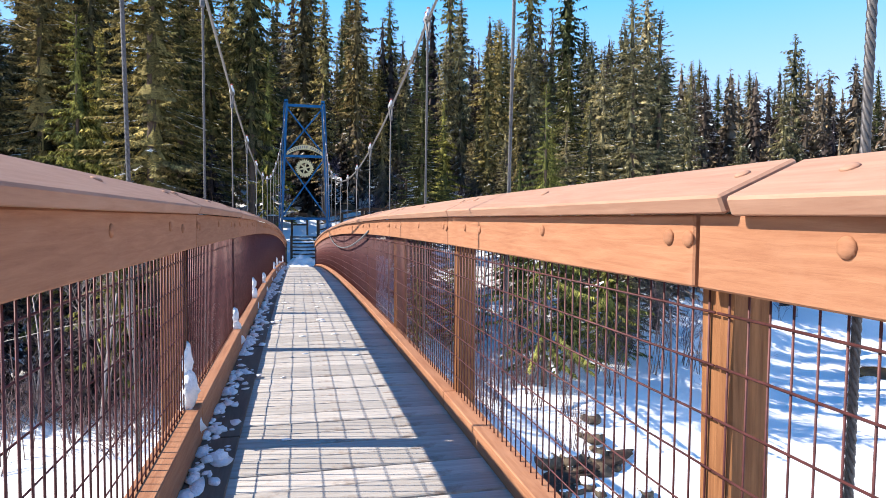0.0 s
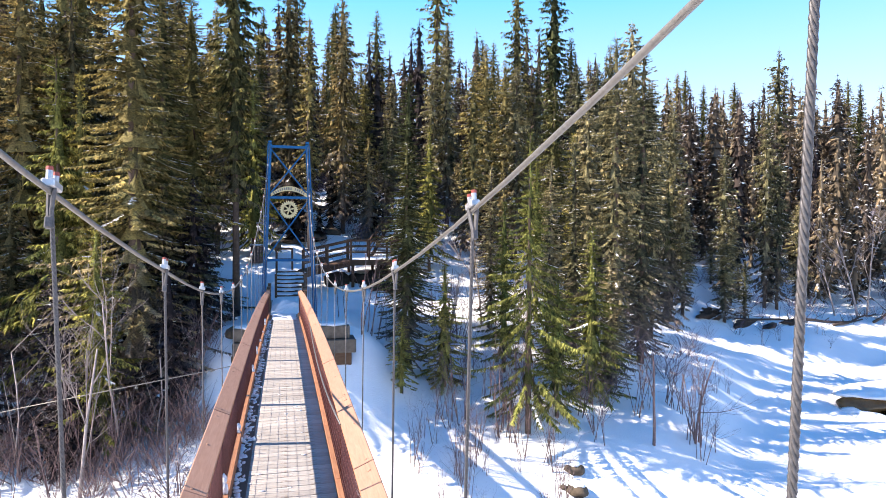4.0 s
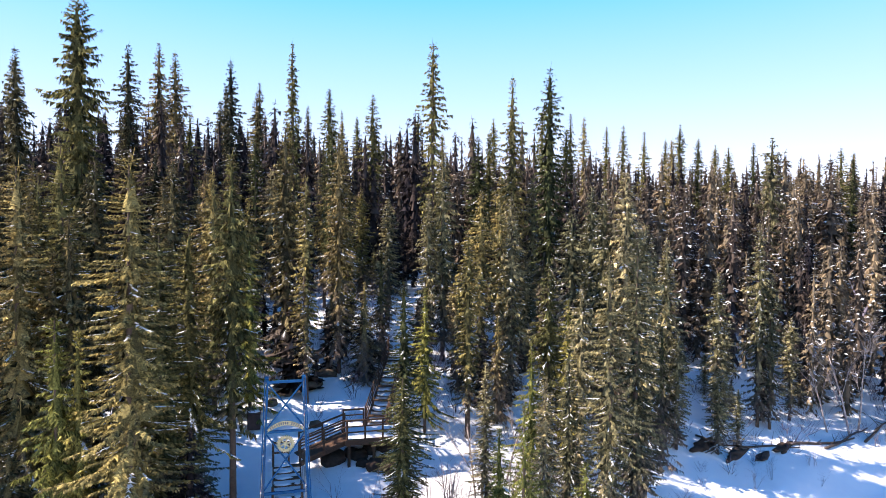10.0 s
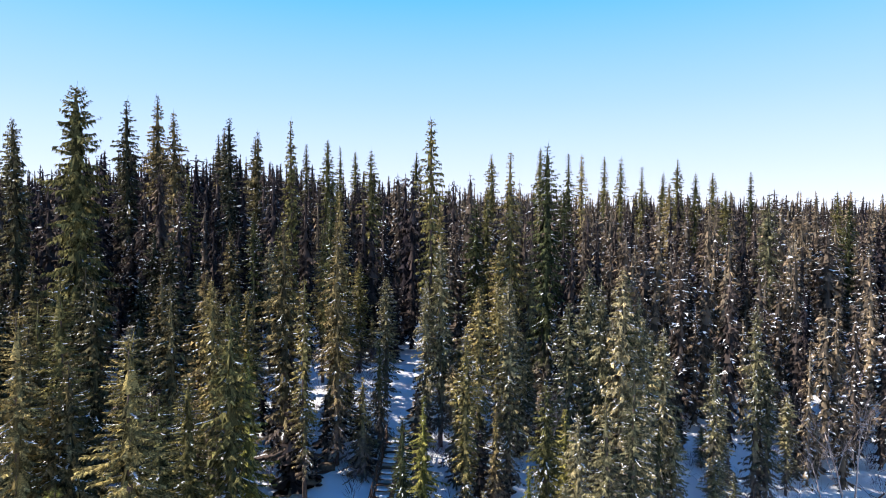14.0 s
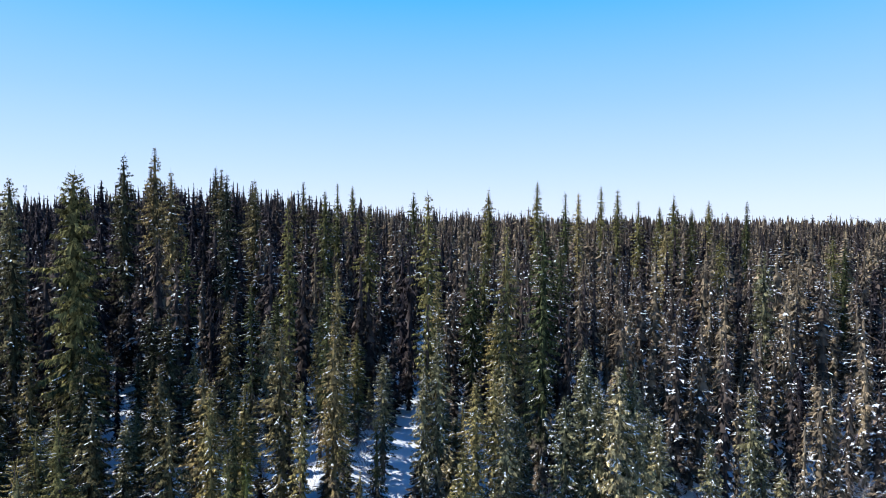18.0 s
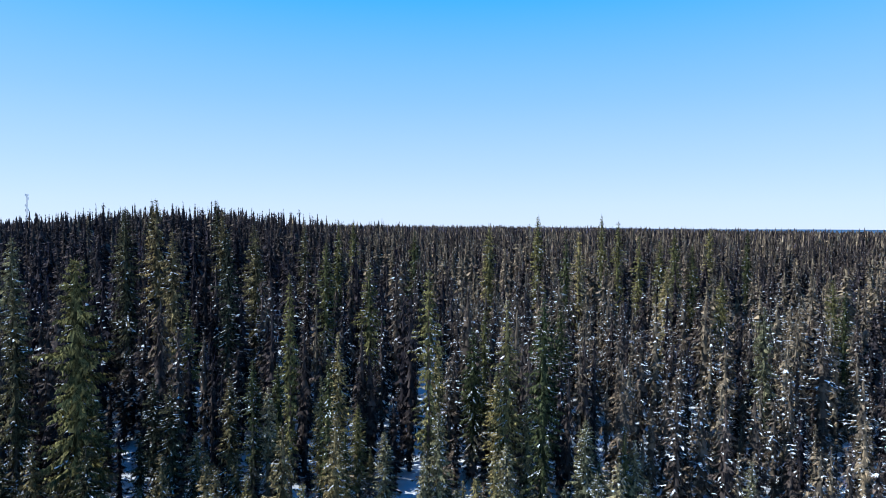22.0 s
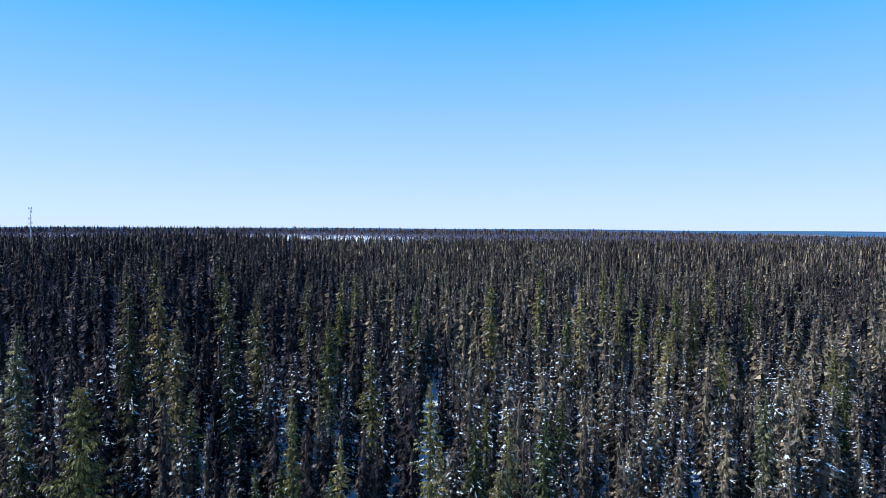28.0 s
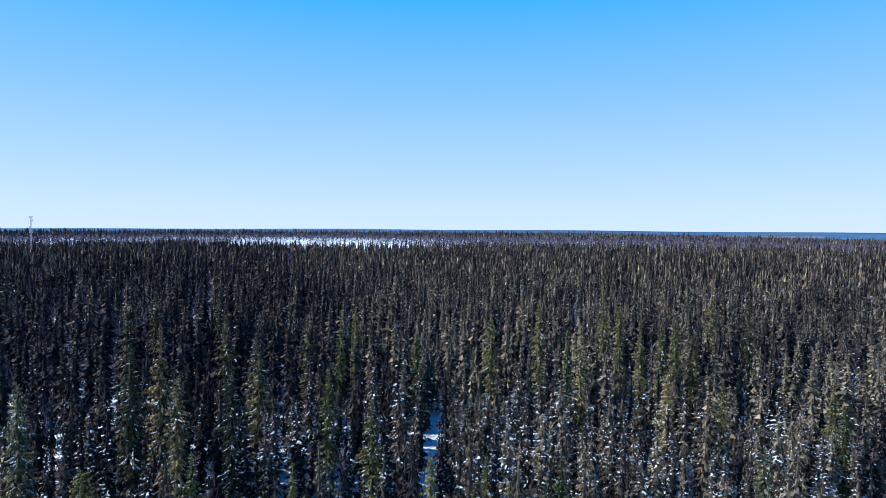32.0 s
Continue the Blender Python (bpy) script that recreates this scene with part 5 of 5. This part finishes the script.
def leafless():
    r = np.random.RandomState(23)
    gz = lambda x, y: float(ground_z(x, y))
    shrub = [tri_mesh("stems", *bare_tree(100 + i, 3.2, 0.42, 5, 1.0, 0.0055, 2, 2), M_TWIG) for i in range(4)]
    sapling = [tri_mesh("stems", *bare_tree(110 + i, 5.5, 0.22, 2, 0.8, 0.0055, 2), M_TWIG) for i in range(2)]
    pale = [tri_mesh("stems", *bare_tree(120 + i, 9.0, 0.34, 1, 1.5, 0.009), M_BIRCH) for i in range(3)]
    slender = [tri_mesh("stems", *bare_tree(125 + i, 9.0, 0.42, 1, 1.1, 0.0055), M_BIRCH) for i in range(3)]
    dead = [tri_mesh("stems", *bare_tree(130 + i, 6.0, 0.40, 1, 1.3, 0.011), M_TWIG) for i in range(2)]

    def put(kinds, size, x, y, high, name, label, group):
        me = kinds[r.randint(len(kinds))]
        s = high / size
        ob = at(new(name, me), pose(x, y, gz(x, y), r.uniform(-4, 4), r.uniform(-4, 4), r.uniform(0, 360)) @ Matrix.Diagonal((s, s, s, 1)))
        tagged(ob, label, "shrub" if name == "bare_shrub" else "tree", group)

    for k in range(24):
        put(shrub, 3.2, r.uniform(-14, -2.8), r.uniform(20.5, 27.0), r.uniform(2.0, 4.6), "bare_shrub", "leafless reddish-grey riverside shrub", "shrubs on the wooded bank")
    for k in range(16):
        put(shrub, 3.2, r.uniform(-15, -3.5), r.uniform(21.0, 24.0), r.uniform(1.0, 2.4), "bare_shrub", "low leafless reddish shrub at the snowy water's edge", "shrubs on the wooded bank")
    for k in range(4):
        put(sapling + pale[:1], 9.0, r.uniform(-9, -3.5), r.uniform(21.0, 24.0), r.uniform(5.0, 8.0), "bare_birch", "slender leafless birch with pale bark", "birches on the wooded bank")
    for x, y, h in ((-5.4, 22.6, 9.0), (-4.3, 22.8, 6.4), (-6.6, 23.0, 7.4), (-8.6, 23.2, 7.6)):
        put(slender, 9.0, x, y, h, "bare_birch", "slender leafless birch with pale crooked limbs", "birches on the wooded bank")
    for k in range(26):
        put(shrub, 3.2, r.uniform(3.6, 9.5), r.uniform(17.2, 22.0), r.uniform(1.2, 3.0), "bare_shrub", "leafless tangle of twigs above the stony shore", "tangles on the stony shore")
    for x, y in ((2.9, 25.2), (3.3, 25.8), (3.7, 27.5), (2.5, 27.8), (4.3, 29.0)):
        put(sapling, 5.5, x, y, r.uniform(3.8, 5.2), "bare_sapling", "thin leafless saplings growing out of the snow", "saplings beside the tower")
    for k in range(52):
        put(shrub, 3.2, r.uniform(5.5, 17), r.uniform(20, 31), r.uniform(1.6, 4.2), "bare_shrub", "leafless grey thicket between the spruces", "thickets among the spruces")
    for k in range(12):
        x = r.uniform(20, 50)
        put(shrub, 3.2, x, float(shore(x)) + r.uniform(1.0, 4.0), r.uniform(1.2, 2.6), "bare_shrub", "low leafless shrub on the river's edge", "shrubs on the river's edge")
    for x, y, h in ((18.5, 40.1, 9.0), (46.5, 41.6, 11.0), (48.0, 42.2, 10.0), (45.2, 42.6, 8.5), (11.5, 28.0, 6.0), (9.8, 30.5, 6.5), (12.4, 33.0, 7.0), (7.6, 29.0, 5.0)):
        put(pale, 9.0, x, y, h, "bare_birch", "leafless birch with pale grey limbs and twigs", "birches above the river")
    for x, y, h in ((13.6, 20.8, 5.6), (15.8, 21.3, 5.2), (16.1, 21.5, 4.0)):
        put(dead, 6.0, x, y, h, "dead_tree", "dead crooked tree standing in the snow by the river", "dead trees by the river")


leafless()


# ---- snow and small things on the bridge ----
def bridge_details():
    r = np.random.RandomState(31)
    pieces = []
    base = blob(5, (1, 1, 1), 0.3, 1)
    base.verts.ensure_lookup_table()
    bv = np.array([v.co[:] for v in base.verts])
    bt = np.array([[v.index for v in f.verts] for f in base.faces])
    base.free()
    for k in range(1500):
        y = r.uniform(-1.5, 24.0)
        if math.sin(y * 2.3) + math.sin(y * 5.1 + 1) + r.normal(0, 0.6) < -0.2:
            continue
        x = -0.553 + abs(r.normal(0, 0.055))
        s = r.uniform(0.004, 0.022) * (2.2 if r.rand() < 0.12 else 1.0)
        a = r.uniform(0, 3.14)
        q = bv * np.array([s, s * r.uniform(0.6, 1.5), s * r.uniform(0.3, 0.6)]) * (1 + r.normal(0, 0.16, (len(bv), 1)))
        q = np.stack([q[:, 0] * math.cos(a) - q[:, 1] * math.sin(a), q[:, 0] * math.sin(a) + q[:, 1] * math.cos(a), q[:, 2]], 1)
        pieces.append((q + np.array([x, y, deck_z(y) + 0.012 + s * 0.2]), bt))
    for k in range(420):
        y, x = r.uniform(-0.5, 24.0), -0.55 + abs(r.normal(0, 0.055))
        s = r.uniform(0.015, 0.06)
        q = bv * np.array([s * r.uniform(0.5, 1.0), s * r.uniform(0.9, 1.9), s * 0.22]) * (1 + r.normal(0, 0.2, (len(bv), 1)))
        pieces.append((q + np.array([x, y, deck_z(y) + 0.014]), bt))
    for k in range(40):
        y, x = r.uniform(0.8, 12), r.uniform(-0.40, 0.25)
        s = r.uniform(0.005, 0.02)
        pieces.append((bv * np.array([s * 2.2, s, s * 0.35]) * (1 + r.normal(0, 0.15, (len(bv), 1))) + np.array([x, y, deck_z(y) + 0.004]), bt))
    ob = new("snow_crumbs", tri_mesh("snow_crumbs", *joined(pieces), M_SNOW, smooth=True))
    tagged(ob, "crumbs of old snow lying along the plank deck", "snow", kind="stuff")
    for k in range(11):
        y = LEFT_0 + BAY * k + 0.02
        h = r.uniform(0.10, 0.34)
        lump = empty("post_snow", pose(-0.60, y - 0.06, deck_z(y) + 0.05), label="lump of snow clinging to a rail post", category="snow", group="snow lumps on the posts")
        for q in range(3):
            w = r.uniform(0.022, 0.040)
            part("lump", blob(k * 3 + q, (w, w * 1.1, h * 0.24), 0.6), M_SNOW, lump).location = (r.uniform(-0.012, 0.008), r.uniform(-0.01, 0.01), h * (0.22 + 0.34 * q))
        part("foot", blob(k + 5, (0.05, 0.06, 0.045), 0.6), M_SNOW, lump).location = (0.01, 0, 0.03)
    snow_slab("deck_snow", -0.54, 0.54, 24.2, 27.5, deck_z(24.2) - 0.03, 0.035, 8, "trodden snow drifted over the end of the plank deck", -0.066, 0.1)
    # sagging black line along the rail
    pts = [(0.57 - 0.01 * math.sin(u * 3.14), 6.5 + 8.0 * u, deck_z(6.5 + 8 * u) + 0.86 - 0.26 * (1 - (2 * u - 1) ** 2)) for u in np.linspace(0, 1, 13)]
    rope("slack_line", pts, 0.011, M_DARK, bridge, 5, "slack black line tied along the rail")
    rope("wind_guy", [SITE @ Vector(p) for p in ((-0.85, 14.1, -0.25), (-6.2, 16.6, -1.6), (-11.5, 19.2, -3.1), (-17.0, 22.0, float(ground_z(-17, 22)) - 0.1))], 0.012, M_CABLE, bridge, 6, "pale wind guy cable")


bridge_details()


# ---- the far bank brought to metres ----
for thing in list(scene.objects):
    if thing.parent is None and thing.name.split(".")[0] not in ("camera", "sun", "suspension_footbridge", "snow_crumbs", "post_snow", "deck_snow"):
        thing.matrix_basis = SITE @ thing.matrix_basis
